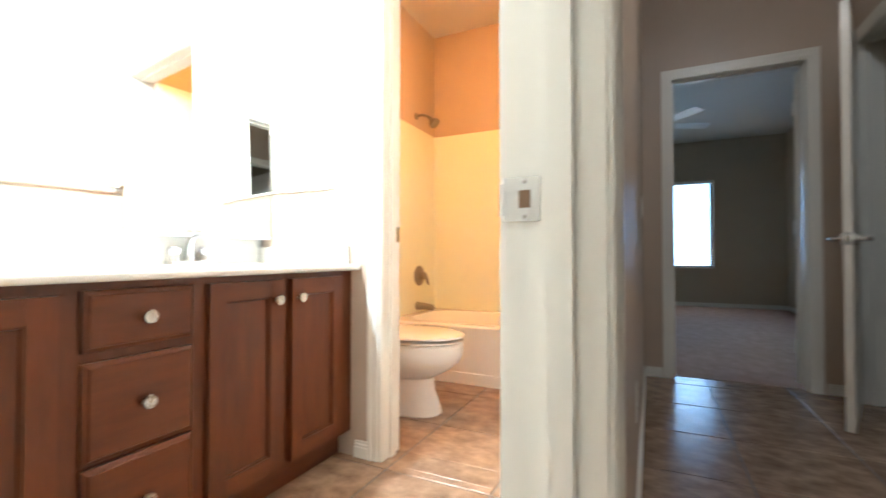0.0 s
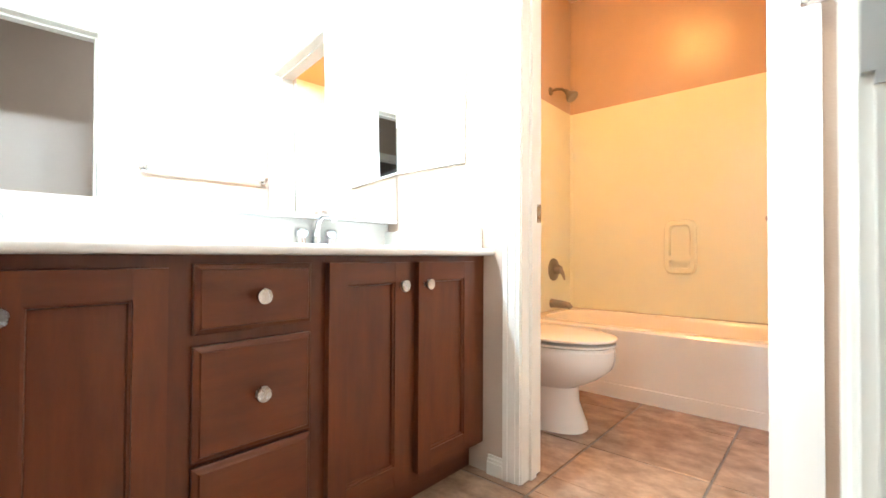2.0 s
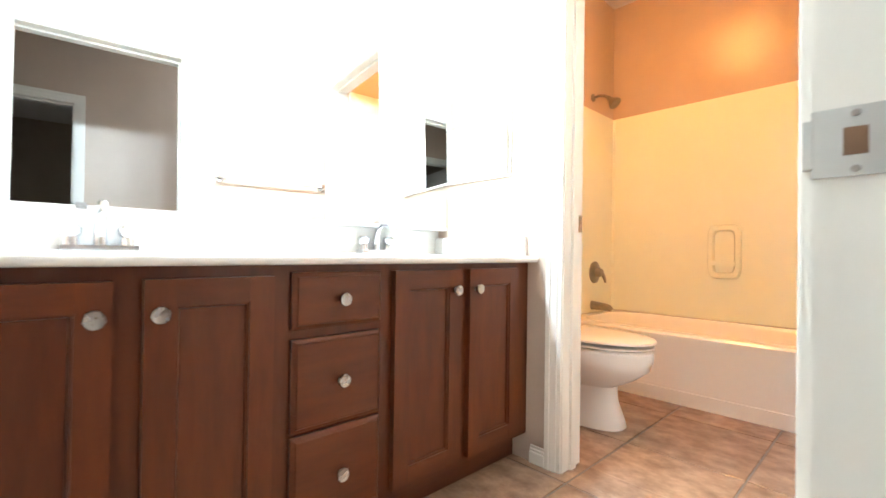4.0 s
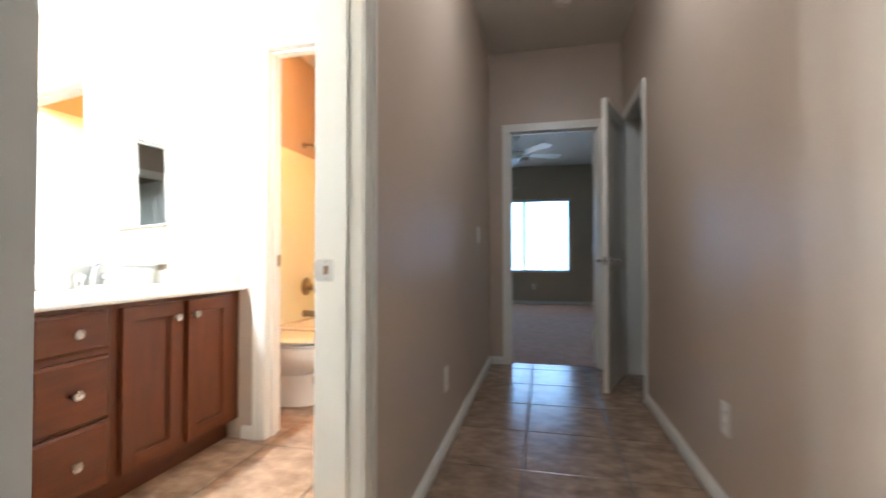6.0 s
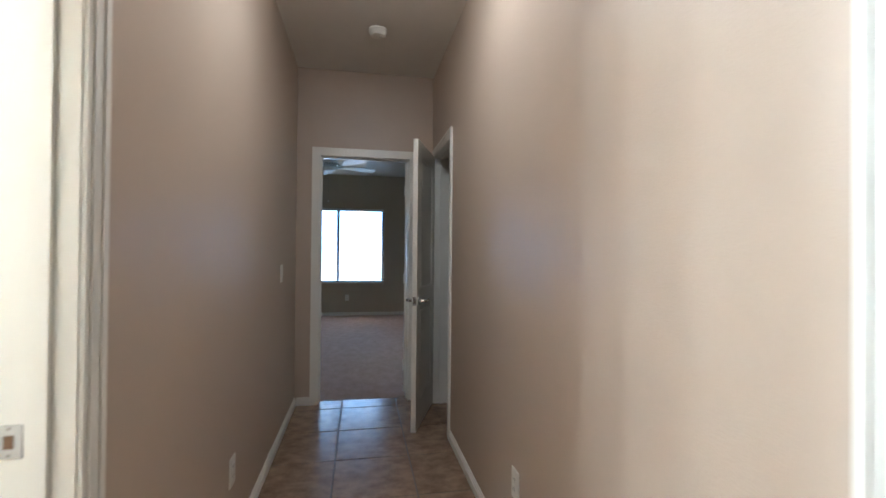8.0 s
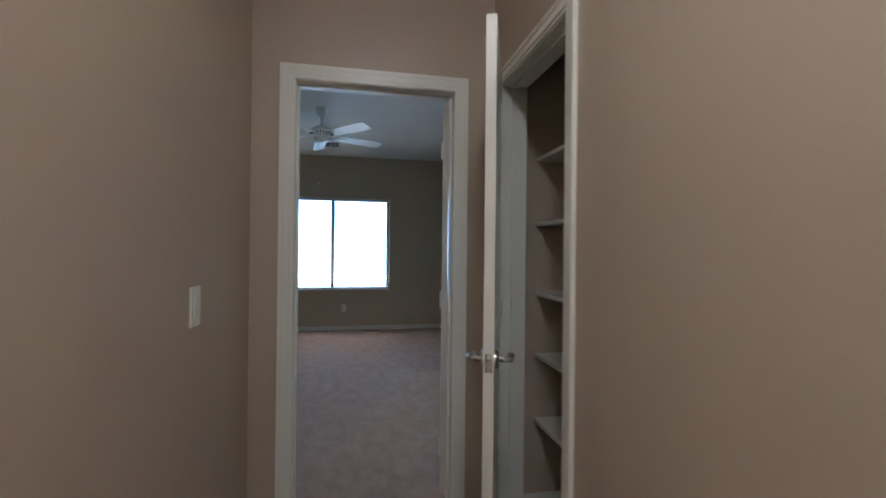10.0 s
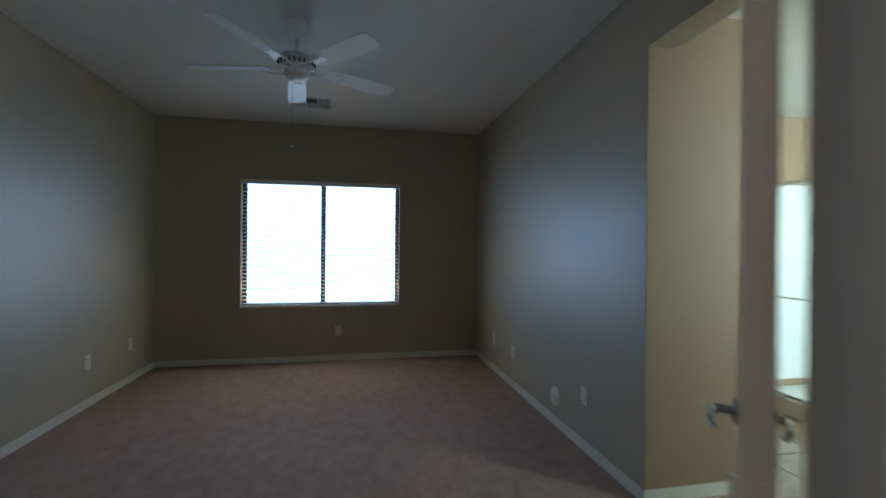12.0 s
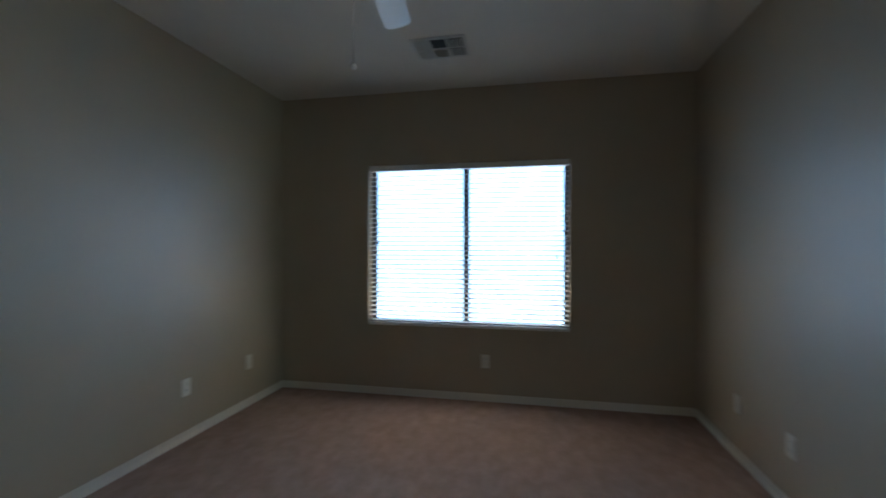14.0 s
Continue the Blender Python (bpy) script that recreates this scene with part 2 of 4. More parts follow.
# ---- large structure ----
wall("wall_hall_west", "y", -0.132, 0, -6.0, 0.364, "beige painted hall wall with fine orange-peel texture",
     holes=[(-3.576, -2.77, -0.1, 2.06)])
wall("wall_hall_end", "x", 0, WT, 0.0, 2.12, "beige painted wall at the end of the hall", holes=[(0.169, 0.938, -0.1, 2.06)])
wall("wall_hall_east", "y", 1.12, 1.24, -6.0, 0.0, "beige painted hall wall with sheen beside the closet",
     holes=[(-0.783, -0.112, -0.1, 2.06), (-4.12, -3.322, -0.1, 2.06)])
# Added out of view: the hall really runs on past this point.
wall("wall_hall_south", "x", -6.12, -6.0, -WT, 1.24, "beige wall added out of view to close off the hall",
     holes=[])
wall("wall_bath_west", "y", BX - WT, BX, SY - WT, NY + WT, "beige painted bathroom wall behind the vanity")
wall("wall_bath_south", "x", SY - WT, SY, BX, HX, "beige painted bathroom side wall")
wall("wall_bath_partition", "x", PY, PB, BX, HX, "beige painted partition with a doorway to the toilet",
     holes=[(-0.952, -0.211, -0.1, 2.06)])
wall("wall_bath_north", "x", NY, NY + WT, BX, HX, "beige semi-gloss painted wall behind the bathtub", PAINT_GLOSS)
wall("wall_bedroom_south", "x", 0.244, 0.364, -1.80, HX, "greige painted bedroom wall beside the door", PAINT_BED)
wall("wall_bedroom_west", "y", -1.80, -1.68, 0.364, 5.18, "greige painted bedroom wall with window sheen", PAINT_BED)
wall("wall_bedroom_north", "x", 5.03, 5.18, -1.68, 2.12, "greige painted bedroom wall around a wide window", PAINT_BED,
     holes=[(-0.805, 0.985, 0.635, 2.10)])
wall("wall_bedroom_east", "y", 1.96, 2.12, 0.12, 5.03, "greige painted bedroom wall beside an opening to the bath", PAINT_BED,
     holes=[(0.72, 1.793, -0.1, 2.395)])
wall("wall_vestibule", "x", 1.79, 1.91, 1.9615, 2.63, "tan painted short wall leading to the master bath", PAINT_TAN)
wall("wall_master_west", "y", 2.51, 2.63, 1.91, 3.30, "tan painted wall of the master bath", PAINT_TAN)
wall("wall_master_north", "x", 3.156, 3.30, 2.63, 4.95, "tan painted wall beside the shower", PAINT_TAN)
wall("wall_master_east", "y", 4.80, 4.95, 0.0, 3.156, "tan painted wall behind the shower", PAINT_TAN)
wall("wall_master_south", "x", 0.0, 0.12, 2.12, 4.80, "greige painted wall with a bath window", PAINT_BED,
     holes=[(3.7, 4.7, 1.25, 2.25)])
wall("wall_second_north", "x", -1.02, -0.90, 1.24, 4.5, "greige painted wall of the second bedroom", PAINT_BED)
wall("wall_second_east", "y", 4.38, 4.50, -5.3, -1.02, "greige painted wall with a window in the second bedroom", PAINT_BED,
     holes=[(-3.32, -1.78, 0.62, 1.97)])
wall("wall_second_south", "x", -5.42, -5.3, 1.24, 4.5, "greige painted wall closing the second bedroom", PAINT_BED)
wall("wall_closet_back", "y", 1.86, 1.97, -0.90, 0.0, "beige painted back wall of the linen closet")


def ceiling(name, x0, x1, y0, y1, z, label):
    return structure(name, boxes((x0, x1, y0, y1, z, TOP + 0.05)), CEIL, label, "ceiling")


ceiling("ceiling_hall", 0, 1.12, -6.0, 0.0, CZ, "off-white textured hall ceiling")
ceiling("ceiling_bath", BX, HX, SY, PY, CZ, "off-white textured bathroom ceiling")
ceiling("ceiling_toilet_room", BX, HX, PB, NY, CZ, "off-white textured ceiling over the bathtub")
ceiling("ceiling_bedroom", -1.68, 1.96, 0.12, 5.03, CZ, "off-white textured bedroom ceiling")
ceiling("ceiling_master_bath", 2.12, 4.80, 0.12, 3.156, 2.60, "white ceiling of the master bath")
ceiling("ceiling_second_bedroom", 1.24, 4.38, -5.3, -1.02, CZ, "off-white textured ceiling of the second bedroom")
ceiling("ceiling_closet", 1.24, 1.86, -0.90, 0.0, CZ, "off-white closet ceiling")
# Unseen slab added above the ceilings so no sky light leaks in.
structure("roof", boxes((-1.9, 5.0, -6.2, 5.3, TOP + 0.055, TOP + 0.2)), STUCCO, "unseen tan slab added over the ceilings against light leaks", "roof")

# carpets: a low slab with a pile
structure("carpet_bedroom", boxes((-1.68, 2.51, 0.12, 5.03, -0.08, 0.004), (0.187, 0.92, 0.082, 0.12, -0.08, 0.004), bevel=0.003), CARPET,
          "mauve-brown cut-pile carpet with foot marks in the bedroom", "carpet")
structure("carpet_second_bedroom", boxes((1.2, 4.38, -4.102, -3.34, -0.08, 0.004), (1.24, 4.38, -5.3, -1.02, -0.08, 0.003)), CARPET,
          "mauve-brown cut-pile carpet in the second bedroom", "carpet")
structure("ground", boxes((-400, 400, -400, 400, -0.4, -0.2)), SAND, "sandy yard ground reaching to the horizon", "ground")
structure("garden_wall", boxes((-12, 14, 9.2, 9.4, -0.2, 1.7), bevel=0.01), STUCCO, "tan block garden wall in sunlight", "garden wall")

# baseboards: stepped profile, one object each


def baseboard(x0, y0, x1, y1, side):
    """Along a wall from one corner to the other; side: the unit way into the room."""
    bm = bmesh.new()
    sx, sy = side
    for t, z0, z1 in ((0.014, 0.0, 0.044), (0.011, 0.044, 0.056), (0.007, 0.056, 0.068)):
        xa, xb = sorted((x0, x1))
        ya, yb = sorted((y0, y1))
        if sx:
            xa, xb = sorted((x0 + 0.001 * sx, x0 + t * sx))
        else:
            ya, yb = sorted((y0 + 0.001 * sy, y0 + t * sy))
        box(bm, xa, xb, ya, yb, z0 + 0.002, z1)
    soften(bm, 0.0015, 1)
    return structure("baseboard", bm, TRIM, "cream painted baseboard with a stepped top", "baseboard")


for a in ((0, -2.73, 0, 0, (1, 0)), (0, -6.0, 0, -3.626, (1, 0)), (1.12, -3.27, 1.12, -0.85, (-1, 0)), (1.12, -6.0, 1.12, -4.17, (-1, 0)),
          (0.015, 0, 0.118, 0, (0, -1)), (1.0, 0, 1.105, 0, (0, -1)),
          (HX, -2.73, HX, PY, (-1, 0)), (HX, PB, HX, -0.75, (-1, 0)),
          (-1.068, PY, -1.004, PY, (0, -1)), (BX, PB, -1.004, PB, (0, 1)), (BX, PB + 0.015, BX, -0.75, (1, 0)),
          (-1.68, 0.364, -1.68, 5.03, (1, 0)), (-1.665, 5.03, 1.945, 5.03, (0, -1)), (1.96, 1.775, 1.96, 5.03, (-1, 0)),
          (1.945, 1.79, 2.63, 1.79, (0, -1)), (1.0, 0.12, 1.96, 0.12, (0, 1)), (1.96, 0.135, 1.96, 0.72, (-1, 0)),
          (1.24, -1.02, 4.38, -1.02, (0, -1)), (4.38, -5.3, 4.38, -1.035, (-1, 0)), (1.24, -3.27, 1.24, -1.035, (1, 0)),
          (1.255, 0.0, 1.86, 0.0, (0, -1))):
    baseboard(*a)

# ---- doors ----


def casing_bars(bm, axis, plane, out, a0, a1, head, w=0.062):
    """Moulded casing round an opening on one side of a wall; out: +1 or -1, the way it stands proud."""
    for i0, i1, t in ((0.004, 0.020, 0.009), (0.020, 0.048, 0.013), (0.048, w + 0.004, 0.017)):
        lo, hi = sorted((plane + 0.0005 * out, plane + t * out))

        def put(a, b, z0, z1):
            if axis == "x":
                box(bm, a, b, lo, hi, z0, z1)
            else:
                box(bm, lo, hi, a, b, z0, z1)
        put(a0 - i1, a0 - i0, 0.002, head + i1)
        put(a1 + i0, a1 + i1, 0.002, head + i1)
        put(a0 - i0, a1 + i0, head + i0, head + i1)


def lever(parent, out, towards, z=0.0, label="satin nickel lever handle"):
    """A lever set: rose, neck and bar. out: y way it stands out; towards: x way that the bar points."""
    h = bmesh.new()
    lathe(h, [(0.0, 0.0), (0.032, 0.0), (0.032, 0.006), (0.026, 0.012), (0.012, 0.014)], Matrix.Rotation(radians(-90 * out), 4, "X"))
    tube(h, [(0, 0.010 * out, 0), (0, 0.040 * out, 0), (0.004 * towards, 0.052 * out, 0), (0.02 * towards, 0.056 * out, 0),
             (0.06 * towards, 0.056 * out, 0.003), (0.098 * towards, 0.052 * out, -0.004), (0.112 * towards, 0.046 * out, -0.008)],
         [0.011, 0.011, 0.011, 0.010, 0.0085, 0.008, 0.006])
    return part("handle", h, NICKEL, parent, label, smooth=True)


def door_leaf(parent, width, height=2.03, knob=True, hinges=True, lever_z=0.915):
    """A moulded two-panel leaf from the hinge at x=0 towards +x, y from 0 to 0.035, bottom at z=0.012."""
    bm = bmesh.new()
    th, z0 = 0.035, 0.012
    z1 = z0 + height
    box(bm, 0, width, 0.006, th - 0.006, z0, z1)
    sw = 0.11
    for ya, yb in ((0.0, 0.0065), (th - 0.0065, th)):
        for x0, x1, a, b in ((0, sw, z0, z1), (width - sw, width, z0, z1), (sw, width - sw, z0, z0 + 0.2),
                             (sw, width - sw, 0.86, 1.0), (sw, width - sw, z1 - 0.12, z1)):
            box(bm, x0, x1, ya, yb, a, b)
        for a, b in ((z0 + 0.2, 0.86), (1.0, z1 - 0.12)):
            g = 0.022
            ya2, yb2 = (0.002, 0.0065) if ya == 0 else (th - 0.0065, th - 0.002)
            box(bm, sw + g, width - sw - g, ya2, yb2, a + g, b - g)
    soften(bm, 0.004, 2)
    leaf = part("leaf", bm, DOORPAINT, parent, "cream painted moulded two-panel leaf")
    if knob:
        for out, y in ((-1, 0.0), (1, th)):
            h = lever(leaf, out, -1)
            h.location = (width - 0.065, y, lever_z)
        part("latch_plate", boxes((width, width + 0.0015, 0.006, th - 0.006, 0.885, 0.945), (width, width + 0.009, 0.011, 0.024, 0.905, 0.925),
                                  bevel=0.0015), NICKEL, leaf, "satin nickel latch plate")
    for z in (0.25, 1.02, 1.80) if hinges else ():
        hb = bmesh.new()
        tube(hb, [(0.0, th + 0.004, z - 0.045), (0.0, th + 0.004, z + 0.045)], 0.006)
        box(hb, -0.0015, 0.0, 0.004, th, z - 0.044, z + 0.044)
        part("hinge", hb, TRIM, leaf, "painted butt hinge")
    return leaf


def door_frame(name, axis, p0, p1, a0, a1, label, stop_at, head=2.042, strike=None, sides=(1, 1)):
    """Jamb lining, stop and casings of an opening through a wall between planes p0 and p1."""
    d = thing(name, Matrix(), label, "door", kind="structure")
    bm = bmesh.new()
    q0, q1 = p0 - 0.001, p1 + 0.001

    def put(a, b, c, e, z0, z1):
        if axis == "x":
            box(bm, a, b, c, e, z0, z1)
        else:
            box(bm, c, e, a, b, z0, z1)
    t = 0.018
    put(a0 - t, a0, q0, q1, 0.002, head + t)
    put(a1, a1 + t, q0, q1, 0.002, head + t)
    put(a0, a1, q0, q1, head, head + t)
    s0, s1 = stop_at
    put(a0, a0 + 0.011, s0, s1, 0.002, head)
    put(a1 - 0.011, a1, s0, s1, 0.002, head)
    put(a0 + 0.011, a1 - 0.011, s0, s1, head - 0.011, head)
    soften(bm, 0.0015, 1)
    part("jamb", bm, TRIM, d)
    for plane, out, on in ((p0, -1, sides[0]), (p1, 1, sides[1])):
        if on:
            cb = bmesh.new()
            casing_bars(cb, axis, plane, out, a0, a1, head)
            soften(cb, 0.003, 2)
            part("casing", cb, TRIM, d, "cream painted moulded casing")
    if strike:
        part("strike_plate", boxes(*strike, bevel=0.0015), NICKEL, d, "satin nickel strike plate with a latch hole")
    return d


# bathroom door, standing open into the bathroom
d = door_frame("door_1", "y", HX, 0, -3.558, -2.788, "cream moulded door standing open into the bathroom", (-0.075, -0.04))
part("strike_plate", boxes((-0.1335, -0.083, -2.7905, -2.787, 0.878, 0.938), (-0.1395, -0.132, -2.7915, -2.783, 0.886, 0.930), bevel=0.001), STRIKE, d,
     "satin nickel strike plate")
part("latch_hole", boxes((-0.112, -0.096, -2.7915, -2.7904, 0.896, 0.920)), HOLE, d, "latch hole showing bare wood")
for z in (0.884, 0.932):
    bm = bmesh.new()
    lathe(bm, [(0.0, 0.0), (0.0032, 0.0), (0.0028, 0.001), (0.0, 0.0012)], pose(-0.104, -2.7906, z, 90, 0, 0), steps=12)
    part("screw", bm, TUBNICKEL, d, "small screw head")
leaf = door_leaf(d, 0.760)
leaf.matrix_local = pose(-0.137, -3.556, 0, 0, 0, 180 - 6.6) @ Matrix.Translation((0, -0.035, 0))

# toilet room door, standing open into the toilet room
d = door_frame("door_2", "x", PY, PB, -0.934, -0.229, "cream moulded door standing open into the toilet room", (-1.825, -1.79))
part("strike_plate", boxes((-0.9345, -0.932, -1.779, -1.746, 0.892, 0.957), bevel=0.001), NICKEL, d, "satin nickel strike plate")
leaf = door_leaf(d, 0.692, hinges=False)
leaf.matrix_local = pose(-0.239, -1.738, 0, 0, 0, 89)
for z in (0.227, 1.01, 1.80):
    hb = boxes((-0.2385, -0.2295, -1.752, -1.733, z - 0.045, z + 0.045), bevel=0.001)
    tube(hb, [(-0.234, -1.731, z - 0.047), (-0.234, -1.731, z + 0.047)], 0.005)
    part("hinge", hb, TRIM, d, "painted butt hinge")

# bedroom door, swung well open into the bedroom
d = door_frame("door_3", "x", 0, WT, 0.187, 0.92, "cream moulded door swung open into the bedroom", (0.045, 0.08))
part("strike_plate", boxes((0.1855, 0.1895, 0.085, 0.12, 0.88, 0.945), bevel=0.001), NICKEL, d, "satin nickel strike plate")
leaf = door_leaf(d, 0.724, lever_z=0.94)
leaf.matrix_local = pose(0.918, 0.150, 0, 0, 0, 44.5) @ Matrix.Translation((0.015, 0.002, 0))

# linen closet door, ajar into the hall
d = door_frame("door_4", "y", 1.12, 1.24, -0.765, -0.13, "cream moulded closet door left ajar into the hall", (1.165, 1.2), sides=(1, 0))
leaf = door_leaf(d, 0.622)
leaf.matrix_local = pose(1.118, -0.134, 0, 0, 0, -90 - 20.5) @ Matrix.Translation((0, -0.035, 0))

# second bedroom doorway
d = door_frame("door_5", "y", 1.12, 1.24, -4.102, -3.34, "cream framed doorway to the dark second bedroom", (1.15, 1.18))
part("strike_plate", boxes((1.2185, 1.2412, -3.3425, -3.338, 0.885, 0.948), bevel=0.001), NICKEL, d, "satin nickel strike plate")
leaf = door_leaf(d, 0.75)
leaf.matrix_local = pose(1.246, -4.10, 0, 0, 0, -5) @ Matrix.Translation((0, -0.04, 0))

# ---- vanity ----
VX = -1.093      # face frame plane
van = thing("vanity_cabinet", pose(-1.40, -2.70, 0), "long cherry-stained wooden double vanity with four doors and three drawers", "cabinet")


def vpart(name, bm, mat, parent=None, label=""):
    """A part of the vanity, from world places."""
    bmesh.ops.translate(bm, vec=(1.40, 2.70, 0), verts=bm.verts[:])
    return part(name, bm, mat, parent or van, label)


Y0, Y1 = SY + 0.003, PY - 0.003
FZ = 0.105       # underside of the cabinet
vpart("body", boxes((BX + 0.002, VX - 0.019, Y0, Y1, FZ, 0.770)), CHERRY)
ff = [(VX - 0.019, VX, Y0, Y1, FZ, 0.135), (VX - 0.019, VX, Y0, Y1, 0.745, 0.772)]
for ya, yb in ((Y0, -3.425), (-3.205, -3.125), (-2.905, -2.825), (-2.60, -2.525), (-2.285, -2.21), (-1.97, Y1)):
    ff.append((VX - 0.0185, VX + 0.0005, ya, yb, FZ + 0.001, 0.771))
for za, zb in ((0.58, 0.625), (0.345, 0.375)):
    ff.append((VX - 0.0185, VX + 0.0003, -2.83, -2.595, za, zb))
vpart("face_frame", boxes(*ff, bevel=0.001), CHERRY)
vpart("toe_kick", boxes((BX + 0.06, VX - 0.063, Y0, Y1, 0.001, FZ - 0.0005)), CHERRY_H, label="cherry-stained toe kick with scuffed end")


def knob(parent, y, z):
    bm = bmesh.new()
    lathe(bm, [(0.0, 0.0), (0.007, 0.0), (0.006, 0.010), (0.008, 0.014), (0.0165, 0.017), (0.0175, 0.021), (0.016, 0.025), (0.008, 0.0235), (0.0, 0.023)],
          Matrix.Rotation(radians(90), 4, "Y"), steps=24)
    ob = part("knob", bm, NICKEL, parent, "round brushed nickel knob", smooth=True)
    ob.location = (VX + 0.0205 + 1.40, y + 2.70, z)


def shaker(y0, y1, z0, z1, ky, kz):
    """A frame-and-panel cabinet door: panel with bead, two stiles, two rails and a knob."""
    x0, x1, s = VX + 0.0015, VX + 0.0205, 0.055
    bm = bmesh.new()
    stepped(bm, y0 + s - 0.003, y1 - s + 0.003, z0 + s - 0.003, z1 - s + 0.003,
            [(0, x0), (0, x1 - 0.004), (0.008, x1 - 0.006), (0.010, x1 - 0.0125)])
    ob = vpart("door", bm, CHERRY)
    for name, mat, bb in (("stile", CHERRY, (x0, x1, y0, y0 + s, z0, z1)), ("stile", CHERRY, (x0, x1, y1 - s, y1, z0, z1)),
                          ("rail", CHERRY_H, (x0, x1 - 0.0004, y0 + s, y1 - s, z0, z0 + s)),
                          ("rail", CHERRY_H, (x0, x1 - 0.0004, y0 + s, y1 - s, z1 - s, z1))):
        vpart(name, boxes(bb, bevel=0.004), mat, ob)
    knob(ob, ky, kz)


def drawer(y0, y1, z0, z1):
    bm = bmesh.new()
    x0, x1 = VX + 0.0015, VX + 0.0205
    stepped(bm, y0, y1, z0, z1, [(0, x0), (0, x1 - 0.009), (0.003, x1 - 0.0065), (0.010, x1 - 0.0035), (0.0125, x1)])
    ob = vpart("drawer", bm, CHERRY_H)
    knob(ob, (y0 + y1) / 2, (z0 + z1) / 2)


shaker(-3.440, -3.188, 0.122, 0.745, -3.216, 0.679)
shaker(-3.140, -2.888, 0.122, 0.747, -3.116, 0.679)
shaker(-2.539, -2.267, 0.122, 0.753, -2.302, 0.687)
shaker(-2.227, -1.955, 0.122, 0.753, -2.199, 0.687)
drawer(-2.842, -2.585, 0.614, 0.754)
drawer(-2.842, -2.585, 0.364, 0.591)
drawer(-2.842, -2.585, 0.122, 0.355)

# countertop with two oval basins
ct = thing("countertop", pose(-1.355, -2.72, 0.7735), "white cultured marble vanity top with two oval basins", "countertop")
CF = -1.056      # front edge of the top
BASINS = (-3.16, -2.247)


def cpart(name, bm, smooth=False):
    bmesh.ops.translate(bm, vec=(1.355, 2.72, 0), verts=bm.verts[:])
    return part(name, bm, MARBLE, ct, smooth=smooth)


bm = bmesh.new()
for a, b in ((SY + 0.002, BASINS[0] - 0.23), (BASINS[0] + 0.23, BASINS[1] - 0.23), (BASINS[1] + 0.23, PY - 0.002)):
    box(bm, BX + 0.002, CF, a, b, 0.0, 0.026)
for y in BASINS:
    box(bm, BX + 0.002, -1.553, y - 0.23, y + 0.23, 0.0, 0.026)
    box(bm, -1.158, CF, y - 0.23, y + 0.23, 0.0, 0.026)
bmesh.ops.remove_doubles(bm, verts=bm.verts[:], dist=1e-4)
cpart("slab", bm)
bm = bmesh.new()
tube(bm, [(CF - 0.0005, SY + 0.002, 0.013), (CF - 0.0005, PY - 0.002, 0.013)], 0.013, 14)
cpart("rolled_edge", bm, True)
cpart("backsplash", boxes((BX + 0.001, BX + 0.045, SY + 0.002, PY - 0.002, 0.0265, 0.135), bevel=0.006))
cpart("side_splash", boxes((BX + 0.046, -1.10, PY - 0.022, PY - 0.0025, 0.0265, 0.10), bevel=0.004))
for y in BASINS:
    bm = bmesh.new()
    lathe(bm, [(0.02, -0.13), (0.10, -0.125), (0.165, -0.09), (0.20, -0.03), (0.215, 0.016), (0.232, 0.026), (0.285, 0.0262)], steps=40, sx=0.82)
    bs = part("basin", bm, MARBLE, ct, smooth=True)
    bs.location = (0.0, y + 2.72, 0.0005)


def faucet(y):
    f = thing("faucet", pose(-1.595, y, 0.800), "chrome two-handle faucet on the vanity top", "faucet", "vanity faucets")
    part("base_plate", boxes((-0.03, 0.03, -0.085, 0.085, 0, 0.014), bevel=0.006), CHROME, f)
    bm = bmesh.new()
    tube(bm, [(0, 0, 0.012), (0, 0, 0.06), (0.015, 0, 0.10), (0.05, 0, 0.125), (0.095, 0, 0.118), (0.115, 0, 0.095)],
         [0.017, 0.015, 0.013, 0.012, 0.011, 0.010])
    part("spout", bm, CHROME, f, smooth=True)
    for s in (-1, 1):
        bm = bmesh.new()
        lathe(bm, [(0.0, 0.013), (0.02, 0.013), (0.018, 0.035), (0.024, 0.042), (0.026, 0.06), (0.018, 0.07), (0, 0.072)], steps=16)
        h = part("handle", bm, CHROME, f, smooth=True)
        h.location = (0, 0.062 * s, 0)


for y in BASINS:
    faucet(y)

# mirrors
mir = thing("vanity_mirror", pose(-1.594, -2.70, 0.918, 0, -1.5, -2.8), "wide frameless plate mirror above the vanity", "mirror")
part("plate", boxes((-0.003, 0.003, -0.82, 0.82, 0.0, 1.08)), MIRROR, mir)
# Added strip that covers the shaded gap below the plate with white.
part("gap_strip", boxes((-0.02, 0.006, -0.82, 0.82, -0.010, 0.004), bevel=0.002), FANWHITE, mir, "white strip added over the dark gap below the mirror")
for y in (-0.5, 0.6):
    part("clip", boxes((-0.003, 0.007, y - 0.012, y + 0.012, -0.006, 0.012), bevel=0.002), CHROME, mir)
cab = thing("medicine_cabinet", pose(-1.385, PY - 0.0005, 1.125), "recessed mirrored medicine cabinet on the bathroom partition", "cabinet")
part("frame", boxes((-0.205, -0.198, -0.008, 0, 0, 0.62), (0.198, 0.205, -0.008, 0, 0, 0.62), (-0.198, 0.198, -0.008, 0, 0.0, 0.008),
                    (-0.198, 0.198, -0.008, 0, 0.612, 0.62), bevel=0.002), TRIM, cab)
part("mirror_door", boxes((-0.197, 0.197, -0.007, -0.001, 0.009, 0.611)), MIRROR, cab)

